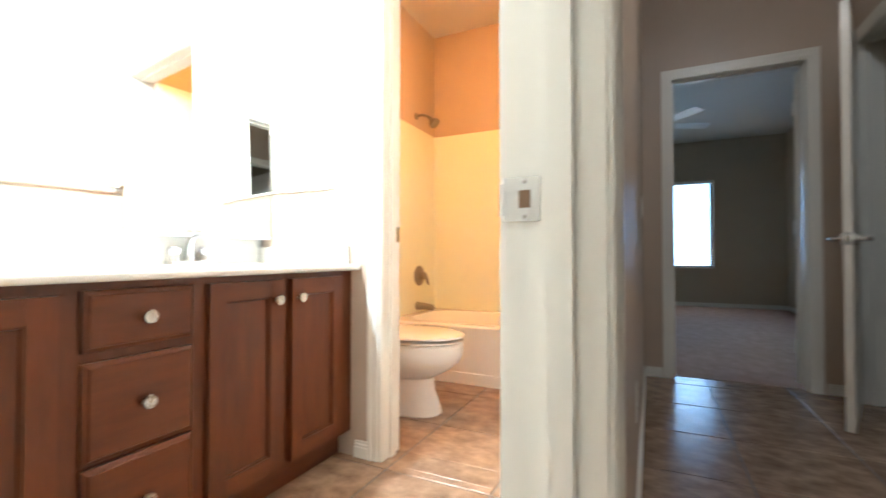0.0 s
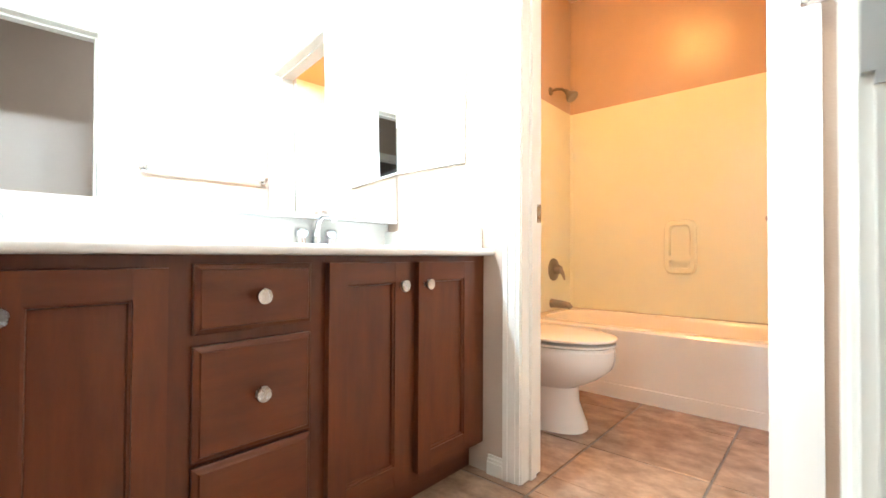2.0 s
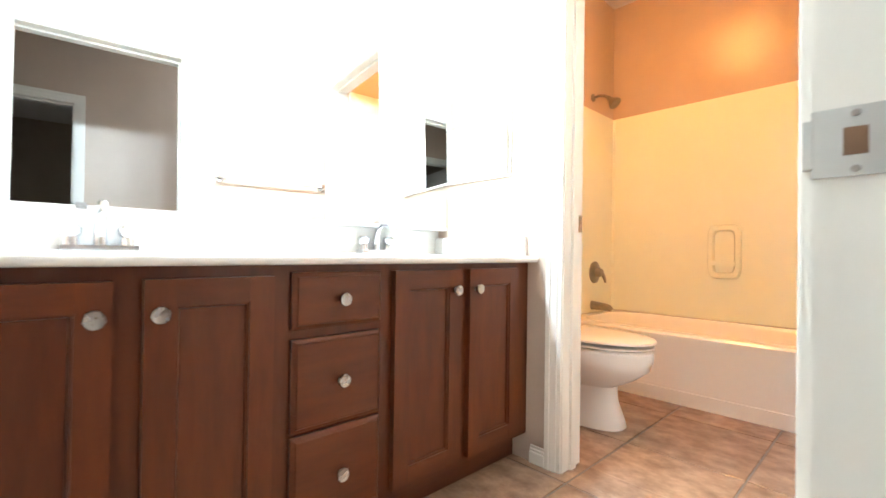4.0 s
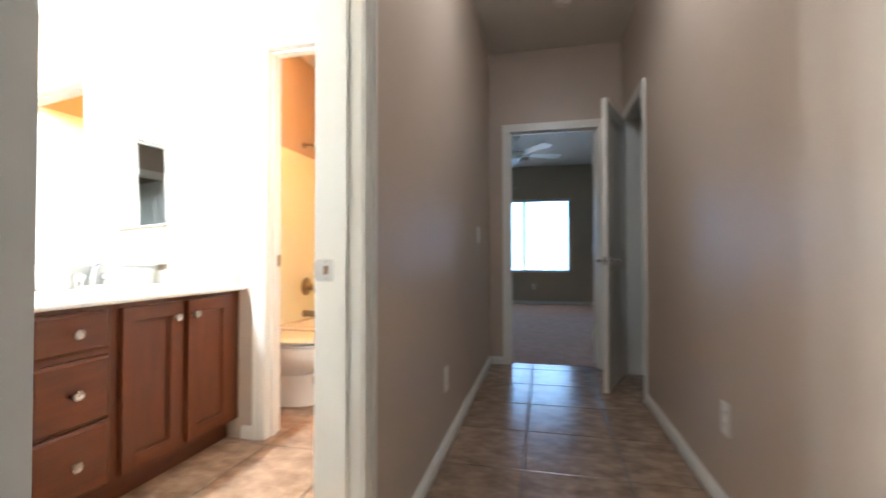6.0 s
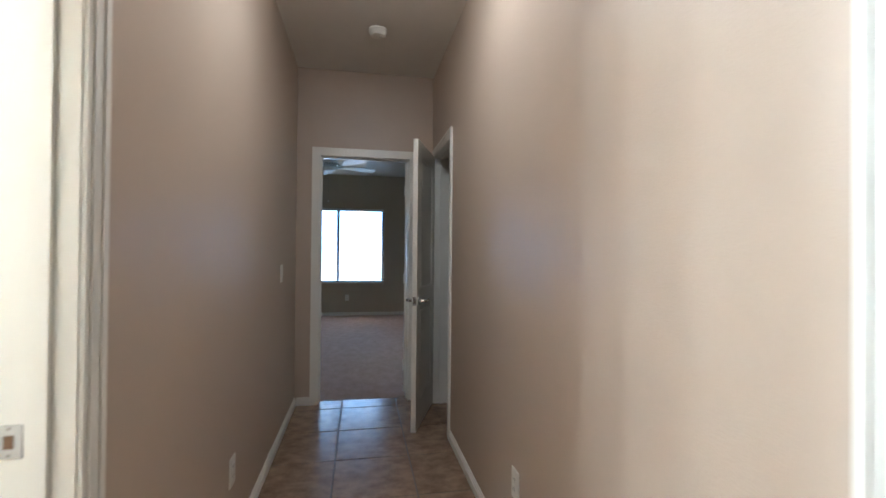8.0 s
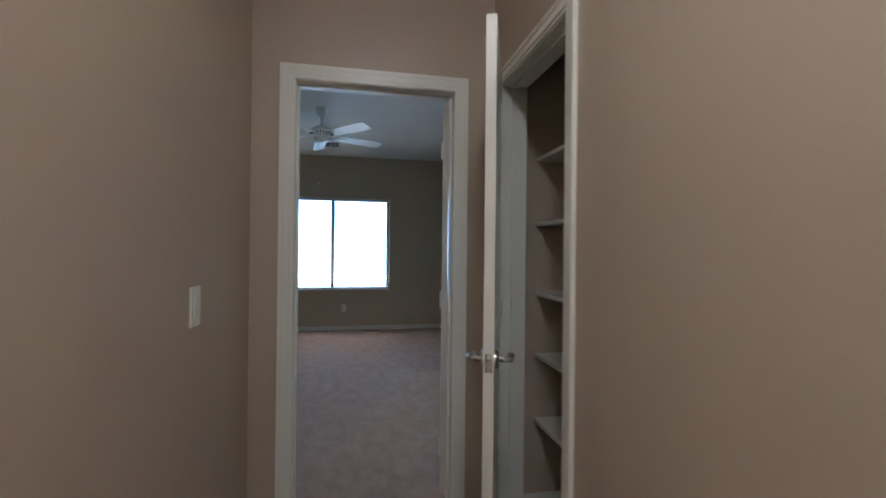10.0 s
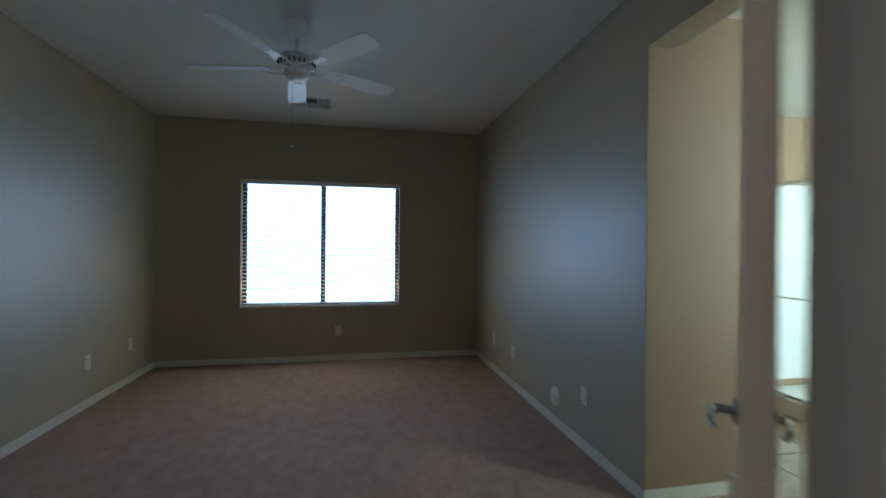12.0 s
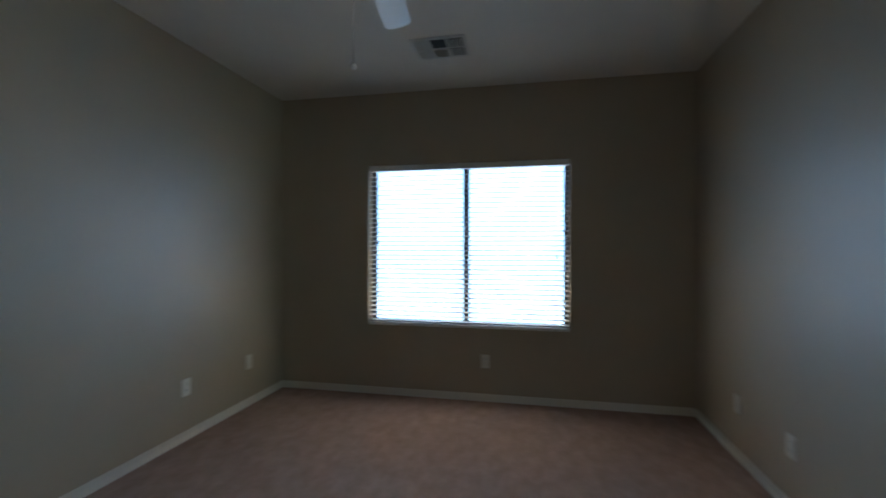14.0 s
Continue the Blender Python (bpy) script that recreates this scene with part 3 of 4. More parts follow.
# vanity light bar with globe bulbs
vl = thing("vanity_light", pose(BX + 0.001, -2.58, 2.20), "wall light bar with glowing globe bulbs over the mirror", "wall light")
part("back_plate", boxes((0, 0.03, -0.62, 0.62, -0.055, 0.055), bevel=0.008), FANWHITE, vl)
for i in range(5):
    y = -0.48 + 0.24 * i
    bm = bmesh.new()
    lathe(bm, [(0.0, 0.0), (0.024, 0.0), (0.024, 0.022), (0.014, 0.03), (0.014, 0.11), (0.019, 0.118), (0.018, 0.144), (0.0, 0.146)], pose(0.03, y, 0, 0, 90, 0), steps=16)
    so = part("socket", bm, CHROME, vl, smooth=True)
    bm = bmesh.new()
    bmesh.ops.create_uvsphere(bm, u_segments=16, v_segments=10, radius=0.042, matrix=Matrix.Translation((0.215, y, 0)))
    part("bulb", bm, BULB, vl, smooth=True)

# towel bar on the hall-side wall of the bathroom
tb = thing("towel_bar", pose(HX, -2.25, 1.335), "towel bar whitened for its glare, on chrome brackets on the bathroom wall", "towel bar")
bm = bmesh.new()
tube(bm, [(-0.055, -0.33, 0), (-0.055, 0.33, 0)], 0.008)
# White rail colour stands in for the bright glare along the bar.
part("rail", bm, SEATWHITE, tb, "towel rail whitened for its glare", smooth=True)
for s in (-1, 1):
    bm = bmesh.new()
    lathe(bm, [(0, 0), (0.026, 0), (0.024, 0.008), (0.012, 0.012), (0.011, 0.05), (0.014, 0.055), (0.012, 0.066), (0, 0.068)], pose(0, 0.33 * s, 0, 0, -90, 0), steps=18)
    part("bracket", bm, CHROME, tb, smooth=True)

# ---- toilet ----
toi = thing("toilet", pose(-1.648, -1.29, 0) @ Matrix.Diagonal((0.95, 1, 0.99, 1)), "white porcelain toilet with closed lid in front of the tub", "toilet")


def loft(bm, secs, steps=36):
    """Rounded sections (x centre, half length, half width, z, squareness) stacked into one body."""
    rings = []
    for cx, a, b, z, p in secs:
        r = []
        for i in range(steps):
            t = 2 * math.pi * i / steps
            c, s = math.cos(t), math.sin(t)
            r.append(bm.verts.new((cx + a * math.copysign(abs(c) ** p, c), b * math.copysign(abs(s) ** p, s), z)))
        rings.append(r)
    for r, q in zip(rings, rings[1:]):
        for i in range(steps):
            j = (i + 1) % steps
            bm.faces.new((r[i], r[j], q[j], q[i]))
    bm.faces.new(rings[0][::-1]), bm.faces.new(rings[-1])


bm = bmesh.new()
loft(bm, [(0.42, 0.305, 0.118, 0.0, 0.75), (0.42, 0.30, 0.112, 0.03, 0.75), (0.41, 0.275, 0.098, 0.12, 0.8), (0.41, 0.27, 0.10, 0.19, 0.8),
          (0.45, 0.32, 0.14, 0.235, 0.85), (0.49, 0.345, 0.175, 0.285, 0.9), (0.50, 0.35, 0.186, 0.33, 0.92), (0.505, 0.346, 0.186, 0.372, 0.92),
          (0.505, 0.336, 0.178, 0.384, 0.92)])
part("bowl", bm, PORCELAIN, toi, smooth=True)
bm = bmesh.new()
loft(bm, [(0.53, 0.31, 0.176, 0.3855, 0.92), (0.53, 0.325, 0.188, 0.391, 0.92), (0.53, 0.325, 0.188, 0.398, 0.92), (0.53, 0.312, 0.177, 0.401, 0.92)])
part("seat", bm, SEATWHITE, toi, smooth=True)
bm = bmesh.new()
loft(bm, [(0.53, 0.315, 0.180, 0.413, 0.92), (0.53, 0.332, 0.195, 0.415, 0.92), (0.53, 0.330, 0.193, 0.424, 0.92), (0.53, 0.30, 0.170, 0.432, 0.92), (0.53, 0.18, 0.1, 0.437, 0.92)])
part("lid", bm, SEATWHITE, toi, smooth=True)
part("tank", boxes((0.012, 0.20, -0.215, 0.215, 0.385, 0.72), bevel=0.025), PORCELAIN, toi, smooth=True)
part("tank_lid", boxes((0.006, 0.212, -0.225, 0.225, 0.721, 0.755), bevel=0.012), PORCELAIN, toi, smooth=True)
bm = bmesh.new()
tube(bm, [(0.20, 0.15, 0.65), (0.215, 0.15, 0.65), (0.222, 0.13, 0.648), (0.222, 0.08, 0.642)], 0.007)
part("flush_lever", bm, CHROME, toi, smooth=True)

# ---- bathtub and surround ----
tub = thing("bathtub", pose(-0.93, -0.24, 0), "white alcove bathtub with a straight apron", "bathtub")
TY0, TY1, TX0, TX1 = -0.73, NY - 0.003, BX + 0.002, HX - 0.002
bm = bmesh.new()
N_T, rings = 48, []
outer = [(TX0, TX1, TY0, TY1, 0.0, 0.0), (TX0, TX1, TY0, TY1, 0.368, 0.0), (TX0 + 0.012, TX1 - 0.012, TY0 + 0.012, TY1 - 0.012, 0.380, 0.0),
         (TX0 + 0.075, TX1 - 0.075, TY0 + 0.075, TY1 - 0.055, 0.380, 1), (TX0 + 0.095, TX1 - 0.095, TY0 + 0.095, TY1 - 0.075, 0.360, 1),
         (TX0 + 0.16, TX1 - 0.22, TY0 + 0.16, TY1 - 0.14, 0.10, 1), (TX0 + 0.24, TX1 - 0.30, TY0 + 0.24, TY1 - 0.22, 0.075, 1)]
for x0, x1, y0, y1, z, rnd in outer:
    cx, cy, a, b = (x0 + x1) / 2, (y0 + y1) / 2, (x1 - x0) / 2, (y1 - y0) / 2
    p = 0.42 if rnd else 0.02
    r = []
    for i in range(N_T):
        t = 2 * math.pi * (i + 0.5) / N_T
        c, s = math.cos(t), math.sin(t)
        r.append(bm.verts.new((cx + a * math.copysign(abs(c) ** p, c) + 0.93, cy + b * math.copysign(abs(s) ** p, s) + 0.24, z)))
    rings.append(r)
for r, q in zip(rings, rings[1:]):
    for i in range(N_T):
        j = (i + 1) % N_T
        bm.faces.new((r[i], r[j], q[j], q[i]))
bm.faces.new(rings[-1])
part("shell", bm, TUBWHITE, tub, smooth=True)
part("apron_foot", boxes((TX0 + 0.93, TX1 + 0.93, TY0 - 0.010 + 0.24, TY0 - 0.0005 + 0.24, 0.001, 0.075), bevel=0.003), TUBWHITE, tub)

SF = NY - 0.010      # face of the back panel
sur = thing("tub_surround", pose(-0.93, NY - 0.001, 0.381), "almond moulded plastic surround above the bathtub", "shower surround")


def spart(name, bm, mat, label="", smooth=False):
    bmesh.ops.translate(bm, vec=(0.93, -NY + 0.001, -0.381), verts=bm.verts[:])
    return part(name, bm, mat, sur, label, smooth)


spart("back_panel", boxes((BX + 0.002, HX - 0.002, SF, NY - 0.002, 0.382, 1.87), bevel=0.002), SURROUND)
spart("side_panel", boxes((BX + 0.002, BX + 0.010, -0.74, SF - 0.0005, 0.382, 1.87), bevel=0.002), SURROUND)
spart("side_panel", boxes((HX - 0.010, HX - 0.002, -0.74, SF - 0.0005, 0.382, 1.87), bevel=0.002), SURROUND)
bm = bmesh.new()
tube(bm, [(BX + 0.0105, SF - 0.0005, 0.383), (BX + 0.0105, SF - 0.0005, 1.863)], 0.012, 8)
spart("corner_bead", bm, SURROUND)
# raised soap dish: a rounded frame round a hollow, with a ledge
bm = bmesh.new()
cx, cz, steps = -0.886, 0.838, 40
rings = []
for a, b, y in ((0.098, 0.180, SF - 0.0005), (0.095, 0.177, SF - 0.016), (0.088, 0.170, SF - 0.024), (0.066, 0.146, SF - 0.024), (0.060, 0.140, SF - 0.016), (0.056, 0.136, SF - 0.003)):
    ring = []
    for i in range(steps):
        t = 2 * math.pi * (i + 0.5) / steps
        c, s = math.cos(t), math.sin(t)
        ring.append(bm.verts.new((cx + a * math.copysign(abs(c) ** 0.35, c), y, cz + b * math.copysign(abs(s) ** 0.35, s))))
    rings.append(ring)
for r, q in zip(rings, rings[1:]):
    for i in range(steps):
        j = (i + 1) % steps
        bm.faces.new((r[i], r[j], q[j], q[i]))
spart("soap_dish", bm, SURROUND, smooth=True)
spart("soap_ledge", boxes((cx - 0.07, cx + 0.07, SF - 0.034, SF - 0.0025, 0.748, 0.778), bevel=0.007), SURROUND, smooth=True)

val = thing("tub_valve", pose(BX + 0.0105, -0.255, 0.676), "brushed nickel shower valve with a lever on the surround", "faucet")
bm = bmesh.new()
lathe(bm, [(0, 0), (0.082, 0), (0.080, 0.006), (0.06, 0.014), (0.035, 0.018), (0.032, 0.045), (0.026, 0.06), (0, 0.062)], Matrix.Rotation(radians(90), 4, "Y"))
part("escutcheon", bm, TUBNICKEL, val, smooth=True)
bm = bmesh.new()
tube(bm, [(0.05, 0, 0), (0.06, 0.018, -0.022), (0.066, 0.03, -0.055), (0.07, 0.03, -0.075)], [0.016, 0.014, 0.010, 0.007])
part("lever", bm, TUBNICKEL, val, smooth=True)
sp = thing("tub_spout", pose(BX + 0.0105, -0.285, 0.435), "brushed nickel tub spout below the valve", "faucet")
bm = bmesh.new()
tube(bm, [(0, 0, 0), (0.02, 0, 0), (0.09, 0, -0.003), (0.13, 0, -0.008), (0.148, 0, -0.022)], [0.034, 0.030, 0.027, 0.024, 0.017], 18)
part("body", bm, TUBNICKEL, sp, smooth=True)
sh = thing("wall_shower", pose(BX + 0.001, -0.29, 1.967), "brushed nickel shower head on a short arm", "shower")
bm = bmesh.new()
tube(bm, [(0.0, 0, 0), (0.05, 0, 0.004), (0.09, 0, -0.006), (0.125, 0, -0.03)], 0.011)
lathe(bm, [(0, 0), (0.03, 0), (0.026, 0.010), (0.012, 0.014)], Matrix.Rotation(radians(90), 4, "Y"), steps=18)
part("arm", bm, TUBNICKEL, sh, smooth=True)
bm = bmesh.new()
lathe(bm, [(0, 0), (0.014, 0.0), (0.018, 0.02), (0.022, 0.035), (0.042, 0.06), (0.046, 0.078), (0.042, 0.084), (0, 0.082)], pose(0.118, 0, -0.024, 0, 138, 0), steps=22)
part("head", bm, TUBNICKEL, sh, smooth=True)

# lamps on the ceilings


def dome(name, x, y, z, r, mat, label):
    t = thing(name, pose(x, y, z), label, "ceiling light")
    bm = bmesh.new()
    lathe(bm, [(0.0, 0.0), (r + 0.012, 0.0), (r + 0.014, -0.018), (r + 0.004, -0.024), (0.0, -0.024)])
    part("pan", bm, FANWHITE, t, smooth=True)
    bm = bmesh.new()
    lathe(bm, [(0.0, -0.095), (r * 0.35, -0.09), (r * 0.7, -0.072), (r * 0.93, -0.045), (r, -0.025)])
    part("diffuser", bm, mat, t, "glowing glass dome", smooth=True)
    return t


dome("ceiling_light", -1.05, -1.23, CZ, 0.13, DOME_WARM, "glowing warm glass dome light in the toilet room")
dome("ceiling_light", 0.56, -2.05, CZ, 0.15, DOME_HALL, "glowing glass dome light on the hall ceiling")
# This last dome is unseen, added to throw warm light on the vestibule.
dome("ceiling_light", 2.95, 0.95, 2.60, 0.13, FILL_MASTER, "unseen dome lamp added in the master bath to warm the vestibule wall")
sd = thing("smoke_detector", pose(0.615, -0.735, CZ), "white round smoke detector on the hall ceiling", "smoke detector")
bm = bmesh.new()
lathe(bm, [(0.0, 0.0), (0.062, 0.0), (0.064, -0.012), (0.058, -0.016), (0.056, -0.03), (0.045, -0.042), (0.0, -0.044)])
part("case", bm, PLASTIC, sd, smooth=True)
bm = bmesh.new()
lathe(bm, [(0.0, 0), (0.012, 0), (0.012, -0.004), (0.0, -0.004)], pose(0.02, 0, -0.0435), steps=14)
part("button", bm, VENTGREY, sd)

# ---- outlets and switches ----


def outlet(x, y, z, yaw, label="ivory duplex outlet plate on the wall", cls="outlet", rocker=False):
    """A plate whose front looks along its own -y."""
    t = thing("outlet" if not rocker else "light_switch", pose(x, y, z, 0, 0, yaw), label, cls, "" if rocker else "wall outlets")
    part("plate", boxes((-0.036, 0.036, -0.006, -0.0005, -0.058, 0.058), bevel=0.003), PLASTIC, t)
    if rocker:
        part("rocker", boxes((-0.0165, 0.0165, -0.010, -0.006, -0.033, 0.033), bevel=0.002), PLASTIC, t)
    else:
        for s in (-1, 1):
            o = part("socket", boxes((-0.017, 0.017, -0.0085, -0.006, 0.021 * s - 0.0145, 0.021 * s + 0.0145), bevel=0.003), PLASTIC, t)
            # Solid dark bars painted as the shade in the slots.
            part("slots", boxes((-0.008, -0.0055, -0.0092, -0.0086, 0.021 * s - 0.002, 0.021 * s + 0.007),
                                (0.0055, 0.008, -0.0092, -0.0086, 0.021 * s - 0.002, 0.021 * s + 0.006)), DARK, o)
    return t


outlet(0, -1.77, 0.346, 90)
outlet(1.12, -2.08, 0.351, -90)
outlet(0, -0.666, 1.106, 90, "ivory rocker light switch on the hall wall", "light switch", True)
outlet(0.275, 5.03, 0.352, 0)
outlet(1.96, 2.404, 0.357, -90)
outlet(1.96, 4.32, 0.35, -90)
outlet(-1.68, 4.517, 0.372, 90)
outlet(-1.68, 3.833, 0.369, 90)
outlet(3.85, -1.02, 0.36, 0)
outlet(1.96, 3.73, 0.34, -90, "small ivory cable plate on the bedroom wall")
rp = thing("round_wall_plate", pose(1.96, 2.813, 0.22), "white round cover plate low on the bedroom wall", "cover plate")
bm = bmesh.new()
lathe(bm, [(0.0, 0.0), (0.072, 0.0), (0.072, 0.008), (0.062, 0.02), (0.035, 0.028), (0.0, 0.029)], Matrix.Rotation(radians(-90), 4, "Y"))
part("cover", bm, PLASTIC, rp, smooth=True)
bm = bmesh.new()
lathe(bm, [(0.0, 0.029), (0.013, 0.029), (0.011, 0.038), (0.0, 0.039)], Matrix.Rotation(radians(-90), 4, "Y"), steps=14)
part("hub", bm, PLASTIC, rp, smooth=True)

# ---- linen closet shelves ----
for z in (0.445, 0.768, 1.075, 1.422, 1.745):
    s = thing("shelf", pose(1.55, -0.45, z), "white painted wooden shelf set between closet walls", "shelf", "closet shelves")
    part("board", boxes((-0.205, 0.3098, -0.4498, 0.4498, -0.018, 0.0), bevel=0.002), SHELF, s)

# ---- windows and blinds ----


def window(name, m, w, h, depth, label, mull=True):
    """Seen from inside: x across from 0 to w, y outwards from the wall's face, z up from the sill."""
    wn = thing(name, m, label, "window", kind="structure")
    f = 0.045
    y0, y1 = depth - 0.06, depth - 0.01
    part("window_frame", boxes((0, f, y0, y1, 0, h), (w - f, w, y0, y1, 0, h), (f, w - f, y0, y1, 0, f), (f, w - f, y0, y1, h - f, h), bevel=0.003), WINFRAME, wn)
    if mull:
        part("mullion", boxes((w / 2 - 0.028, w / 2 + 0.028, y0 - 0.004, y1, f, h - f), bevel=0.003), WINFRAME, wn)
    for a, b in (((f, w / 2 - 0.028), (w / 2 + 0.028, w - f)) if mull else ((f, w - f),)):
        p = part("pane", boxes((a, b, depth - 0.037, depth - 0.033, f, h - f)), GLASS, wn)
        p.visible_shadow = False
    part("window_sill", boxes((0.001, w - 0.001, 0.002, y0, -0.004, 0.008), bevel=0.003), TRIM, wn, "cream painted sill")
    return wn


def blind(m, w, h, label, tilt, pitch=0.0425):
    b = thing("window_blind", m, label, "blind")
    part("head_rail", boxes((0.006, w - 0.006, 0.004, 0.058, h - 0.052, h - 0.004), bevel=0.004), BLIND, b)
    n = int((h - 0.085) / pitch)
    me = None
    for i in range(n):
        z = 0.045 + i * pitch
        if me is None:
            bm = bmesh.new()
            prof = [(-0.025, -0.0015), (-0.012, 0.0012), (0.0, 0.002), (0.012, 0.0012), (0.025, -0.0015)]
            rows = []
            for x in (0.008, w - 0.008):
                rows.append([bm.verts.new((x, y, zz + d)) for y, zz in prof for d in (0.0, 0.0026)])
            a, c = rows
            for k in range(4):
                for o in (0, 1):
                    bm.faces.new((a[2 * k + o], a[2 * k + 2 + o], c[2 * k + 2 + o], c[2 * k + o]))
            for k in (0, 4):
                bm.faces.new((a[2 * k], a[2 * k + 1], c[2 * k + 1], c[2 * k]))
            for r in rows:
                for k in range(4):
                    bm.faces.new((r[2 * k], r[2 * k + 2], r[2 * k + 3], r[2 * k + 1]))
            me = mesh_of("slat", bm, BLIND)
        s = new("slat", me)
        s.parent = b
        s.matrix_local = pose(0, 0.031, z, tilt, 0, 0)
    part("bottom_rail", boxes((0.008, w - 0.008, 0.006, 0.056, 0.010, 0.024), bevel=0.003), BLIND, b)
    for x in (0.12, w / 2 - 0.35, w / 2 + 0.35, w - 0.12):
        bm = bmesh.new()
        tube(bm, [(x, 0.007, 0.02), (x, 0.007, h - 0.05)], 0.0009, 5)
        tube(bm, [(x, 0.055, 0.02), (x, 0.055, h - 0.05)], 0.0009, 5)
        part("ladder_cord", bm, BLIND, b)
    for x, z in ((0.10, 0.52 * h), (w - 0.10, 0.43 * h)):
        bm = bmesh.new()
        tube(bm, [(x, -0.002, h - 0.05), (x, -0.002, z)], 0.0012, 5)
        cord = part("pull_cord", bm, BLIND, b)
        bm = bmesh.new()
        lathe(bm, [(0.003, 0.03), (0.008, 0.015), (0.010, 0.0), (0.0, -0.002)], Matrix.Translation((x, -0.002, z - 0.02)), steps=10)
        part("tassel", bm, HOLE, cord, "dark wooden tassel")
    return b


window("window_1", pose(-0.805, 5.03, 0.635), 1.79, 1.465, 0.15, "wide two-pane bronze window in the bedroom")
blind(pose(-0.805, 5.045, 0.635), 1.79, 1.465, "white horizontal blind with open slats in the bedroom window", 7)
window("window_2", pose(4.38, -1.78, 0.62, 0, 0, -90), 1.54, 1.35, 0.12, "two-pane bronze window in the second bedroom")
blind(pose(4.39, -1.78, 0.62, 0, 0, -90), 1.54, 1.35, "white horizontal blind in the second bedroom window", 25)
window("window_3", pose(4.7, 0.12, 1.25, 0, 0, 180), 1.0, 1.0, 0.12, "small bath window with a bronze frame", False)


# ---- ceiling fans ----


def ceiling_fan(m, turn, label):
    f = thing("ceiling_fan", m, label, "ceiling fan")
    bm = bmesh.new()
    lathe(bm, [(0.0, 0.04), (0.068, 0.04), (0.066, 0.01), (0.045, -0.04), (0.018, -0.058), (0, -0.058)])
    part("canopy", bm, FANWHITE, f, smooth=True)
    bm = bmesh.new()
    tube(bm, [(0, 0, -0.05), (0, 0, -0.15)], 0.013)
    part("down_rod", bm, FANWHITE, f, smooth=True)
    bm = bmesh.new()
    lathe(bm, [(0.0, -0.14), (0.03, -0.142), (0.055, -0.155), (0.098, -0.175), (0.118, -0.205), (0.112, -0.245), (0.075, -0.262), (0.075, -0.30), (0.05, -0.318), (0.0, -0.32)])
    mo = part("motor", bm, FANWHITE, f, "white enamel motor housing with vent slots", smooth=True)
    # Slots are solid blocks, their inner shade given by colour.
    bm = bmesh.new()
    for i in range(24):
        box(bm, 0.109, 0.1185, -0.005, 0.005, -0.243, -0.215, Matrix.Rotation(2 * math.pi * i / 24, 4, "Z"))
    part("vent_slots", bm, DARK, mo)
    for i in range(5):
        a = turn + 72 * i
        q = Matrix.Rotation(radians(a), 4, "Z")
        bm = bmesh.new()
        tube(bm, [(0.07, -0.02, -0.262), (0.13, -0.045, -0.266), (0.19, -0.04, -0.256), (0.24, -0.02, -0.250)], 0.006, 8)
        tube(bm, [(0.07, 0.02, -0.262), (0.13, 0.045, -0.262), (0.19, 0.04, -0.250), (0.24, 0.02, -0.247)], 0.006, 8)
        box(bm, 0.185, 0.27, -0.03, 0.03, -0.2525, -0.2485)
        part("blade_arm", bm, FANWHITE, f, smooth=True, m=q)
        bm = bmesh.new()
        out = [(0.20, -0.052), (0.30, -0.060), (0.50, -0.068), (0.66, -0.068), (0.685, -0.052), (0.692, 0.0), (0.685, 0.052), (0.66, 0.068), (0.50, 0.068), (0.30, 0.060), (0.20, 0.052)]
        lo = [bm.verts.new((x, y, -0.003)) for x, y in out]
        hi = [bm.verts.new((x, y, 0.003)) for x, y in out]
        bm.faces.new(lo[::-1]), bm.faces.new(hi)
        for k in range(len(out)):
            j = (k + 1) % len(out)
            bm.faces.new((lo[k], lo[j], hi[j], hi[k]))
        part("blade", bm, FANWHITE, f, "white fan blade", m=q @ Matrix.Translation((0, 0, -0.2445)) @ Matrix.Rotation(radians(-13), 4, "X"))
    bm = bmesh.new()
    tube(bm, [(-0.02, -0.045, -0.30), (-0.02, -0.045, -0.742)], 0.0009, 5)
    ch = part("pull_chain", bm, TUBNICKEL, f)
    bm = bmesh.new()
    lathe(bm, [(0.0, 0.012), (0.006, 0.010), (0.011, 0.0), (0.008, -0.008), (0.0, -0.010)], Matrix.Translation((-0.02, -0.045, -0.752)), steps=12)
    part("chain_bob", bm, FANWHITE, ch, smooth=True)
    return f


ceiling_fan(pose(0.088, 2.682, CZ - 0.04), 25, "white five-blade ceiling fan with a pull chain over the bedroom")
ceiling_fan(pose(2.93, -2.2, CZ - 0.04), 46, "white five-blade ceiling fan in the second bedroom")

# ceiling vent: three by two louvred fields
vt = thing("ceiling_vent", pose(0.039, 4.235, CZ - 0.001), "white steel air vent with louvred fields on the bedroom ceiling", "vent")
part("frame", boxes((-0.19, 0.19, -0.16, 0.16, -0.006, 0.0), bevel=0.002), VENTGREY, vt)
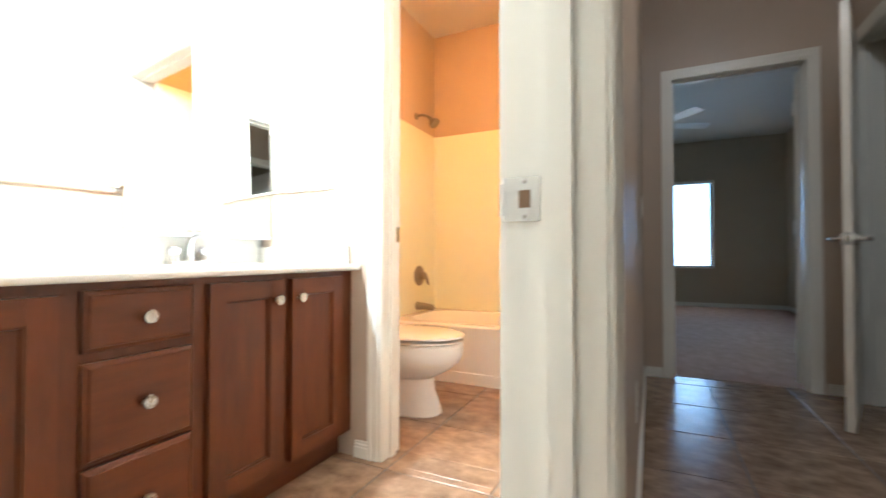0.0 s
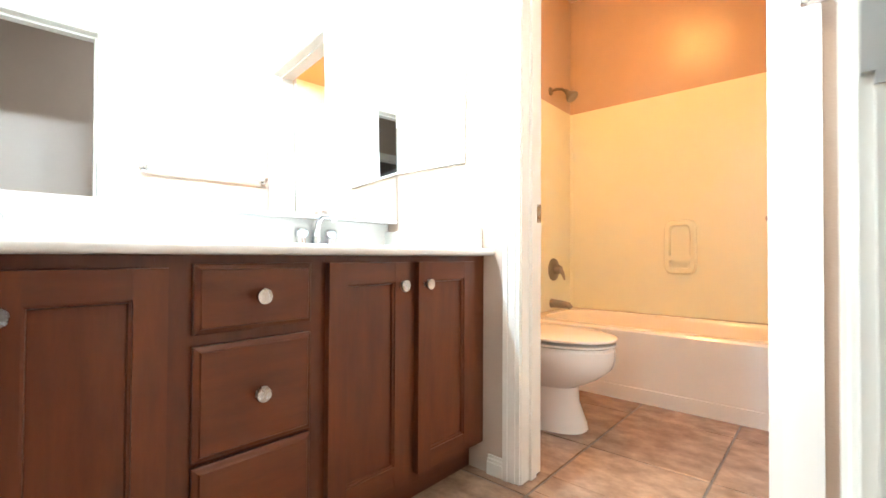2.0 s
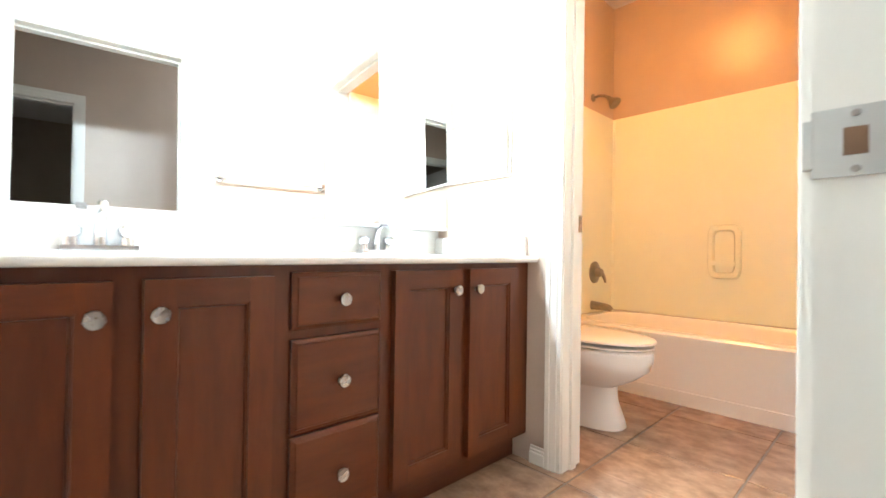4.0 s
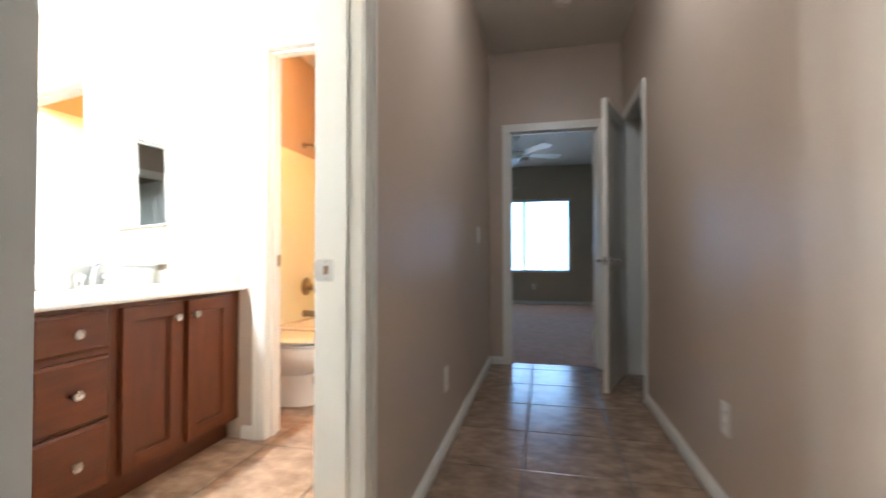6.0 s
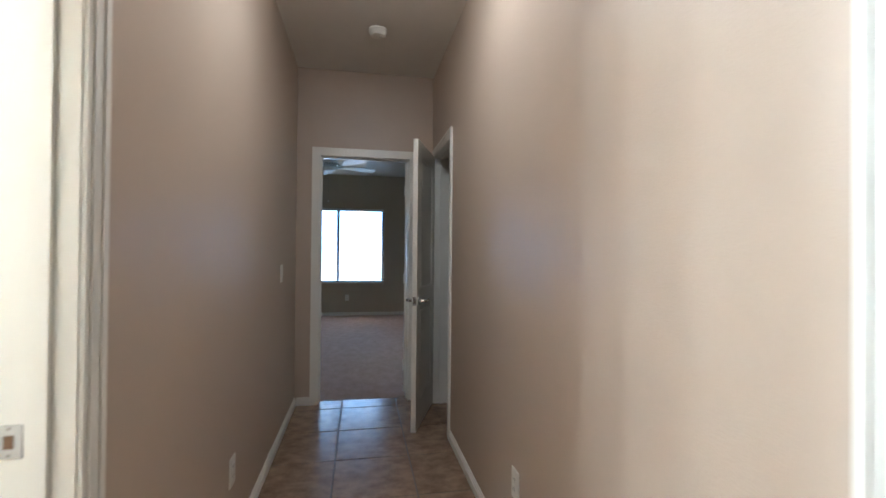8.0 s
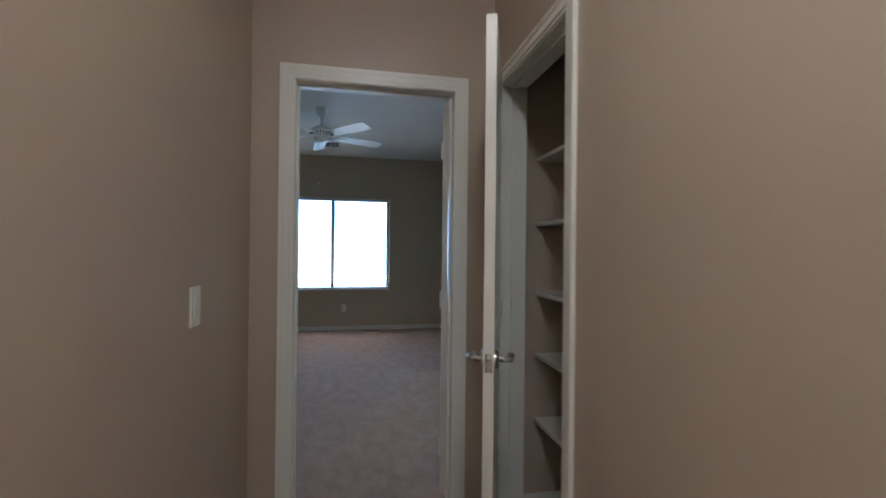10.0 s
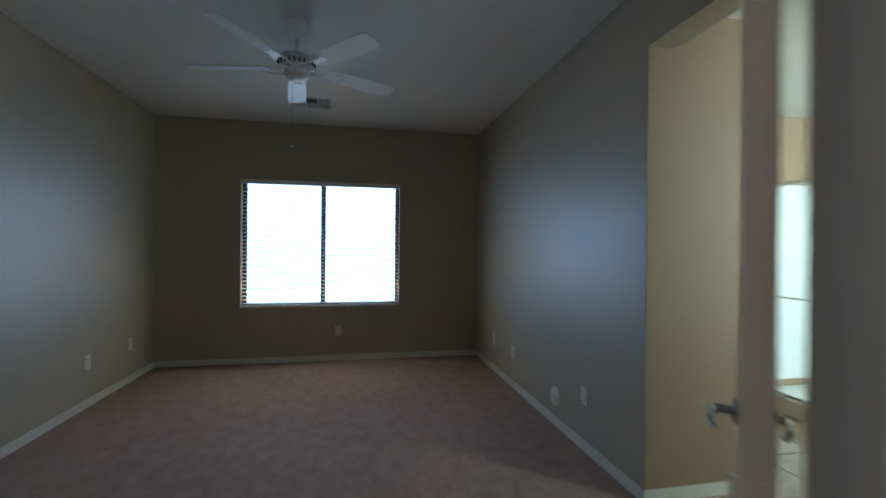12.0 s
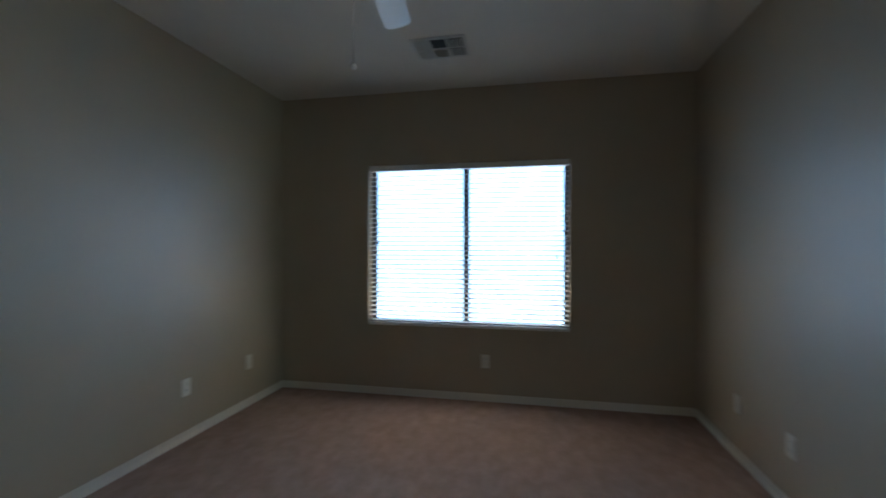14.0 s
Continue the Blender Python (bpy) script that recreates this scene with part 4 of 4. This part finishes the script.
for i in range(3):
    for j in range(2):
        cx, cy = -0.115 + 0.115 * i, -0.07 + 0.14 * j
        # Solid plates: duct shade painted near-black, light on the left slats painted pale.
        part("opening", boxes((cx - 0.05, cx + 0.05, cy - 0.06, cy + 0.06, -0.0075, -0.0062)), DARK if i and (i, j) != (1, 1) else VENTGREY, vt)
        for k in range(6 if (i, j) != (1, 0) else 0):
            bm = bmesh.new()
            if i == 1:
                box(bm, -0.05, 0.05, -0.007, 0.007, -0.001, 0.001, pose(0, 0, 0, 42 if j else -42, 0, 0))
                loc = (cx, cy - 0.05 + 0.02 * k, -0.012)
            else:
                box(bm, -0.007, 0.007, -0.06, 0.06, -0.001, 0.001, pose(0, 0, 0, 0, 42 * (i - 1), 0))
                loc = (cx - 0.042 + 0.0168 * k, cy, -0.012)
            sl = part("slat", bm, VENTGREY, vt)
            sl.location = loc

# ---- master bath shower ----
shw = thing("shower_stall", pose(3.9, 2.4, 0), "white shower stall with a framed glass front", "shower")


def wpart(name, bm, mat, label="", smooth=False):
    bmesh.ops.translate(bm, vec=(-3.9, -2.4, 0), verts=bm.verts[:])
    return part(name, bm, mat, shw, label, smooth)


wpart("base", boxes((3.9, 3.98, 1.5, 3.154, 0.001, 0.13), (3.98, 4.797, 1.5, 3.154, 0.001, 0.06), bevel=0.008), TUBWHITE)
wpart("side_panel", boxes((3.95, 4.79, 3.144, 3.154, 0.13, 1.95), bevel=0.003), TUBWHITE)
wpart("back_panel", boxes((4.787, 4.797, 1.5, 3.143, 0.061, 1.95), bevel=0.003), TUBWHITE)
wpart("frame_rail", boxes((3.925, 3.955, 1.5, 3.14, 0.131, 0.16), (3.925, 3.955, 1.5, 3.14, 1.87, 1.9), (3.925, 3.955, 3.11, 3.14, 0.16, 1.87),
                          (3.926, 3.954, 2.28, 2.31, 0.16, 1.87), bevel=0.003), CHROME)
wpart("glass_door", boxes((3.938, 3.943, 2.31, 3.11, 0.16, 1.87)), GLASS).visible_shadow = False
bm = bmesh.new()
tube(bm, [(3.9, 2.45, 0.95), (3.9, 2.95, 0.95)], 0.009)
tube(bm, [(3.9, 2.47, 0.95), (3.94, 2.47, 0.95)], 0.007, 8)
tube(bm, [(3.9, 2.93, 0.95), (3.94, 2.93, 0.95)], 0.007, 8)
wpart("towel_rail", bm, CHROME, smooth=True)

# ---- tiled floors, piece by piece ----
GAP = 0.008
tile_meshes = {}


def tile_mesh(w, h):
    key = (round(w, 3), round(h, 3))
    if key not in tile_meshes:
        bm = bmesh.new()
        a, b, c = w / 2, h / 2, 0.0022
        lo = [bm.verts.new((x, y, -0.008)) for x, y in ((-a, -b), (a, -b), (a, b), (-a, b))]
        md = [bm.verts.new((x, y, -0.0014)) for x, y in ((-a, -b), (a, -b), (a, b), (-a, b))]
        hi = [bm.verts.new((x, y, 0.0)) for x, y in ((-a + c, -b + c), (a - c, -b + c), (a - c, b - c), (-a + c, b - c))]
        for r, q in ((lo, md), (md, hi)):
            for i in range(4):
                j = (i + 1) % 4
                bm.faces.new((r[i], r[j], q[j], q[i]))
        bm.faces.new(hi)
        tile_meshes[key] = mesh_of("tile", bm, TILE)
    return tile_meshes[key]


def tiled_floor(name, x0, x1, y0, y1, label, grid=(0.378, 0.442, -0.115, 0.446), bed=-0.0035):
    ox, px, oy, py = grid
    fl = structure(name, boxes((x0, x1, y0, y1, -0.09, bed)), GROUT, label, "floor")
    for i in range(math.floor((x0 - ox) / px), math.ceil((x1 - ox) / px)):
        for j in range(math.floor((y0 - oy) / py), math.ceil((y1 - oy) / py)):
            a, b = max(x0, ox + i * px + GAP / 2), min(x1, ox + (i + 1) * px - GAP / 2)
            c, e = max(y0, oy + j * py + GAP / 2), min(y1, oy + (j + 1) * py - GAP / 2)
            if b - a > 0.012 and e - c > 0.012:
                t = new("tile", tile_mesh(b - a, e - c))
                t.parent = fl
                t.location = ((a + b) / 2, (c + e) / 2, random.uniform(-0.0004, 0.0004))
    return fl


BG = (-0.892, 0.432, -1.42, 0.496)
tiled_floor("floor_hall", 0.0, 1.12, -6.0, 0.0, "mottled brown ceramic tile floor with tan grout in the hall")
tiled_floor("floor_doorway", 0.187, 0.92, 0.0, 0.081, "mottled brown tile strip in the bedroom doorway")
tiled_floor("floor_bath_doorway", HX, 0.0, -3.558, -2.788, "mottled brown tile strip in the bathroom doorway")
tiled_floor("floor_second_doorway", 1.12, 1.199, -4.102, -3.34, "mottled brown tile strip in the second doorway")
tiled_floor("floor_bath", BX, HX, SY, PY, "mottled brown ceramic tile floor in the bathroom", BG)
tiled_floor("floor_toilet_doorway", -0.934, -0.229, PY, PB, "mottled brown tile strip in the toilet doorway", BG)
tiled_floor("floor_toilet_room", BX, HX, PB, -0.731, "mottled brown ceramic tile floor before the bathtub", BG)
tiled_floor("floor_closet", 1.12, 1.86, -0.90, 0.0, "mottled brown ceramic tile floor in the closet")
tiled_floor("floor_master_bath", 2.51, 4.80, 0.12, 3.156, "mottled brown ceramic tile floor in the master bath")
structure("subfloor", boxes((-2.1, 5.0, -6.1, 5.2, -0.19, -0.092)), GROUT, "concrete subfloor under the house", "floor")

# the plan, brought to its true size
for ob in bpy.data.objects:
    if ob.parent is None and ob is not cam and ob.type != "CAMERA":
        ob.matrix_basis = Matrix.Scale(SIZE, 4) @ ob.matrix_basis
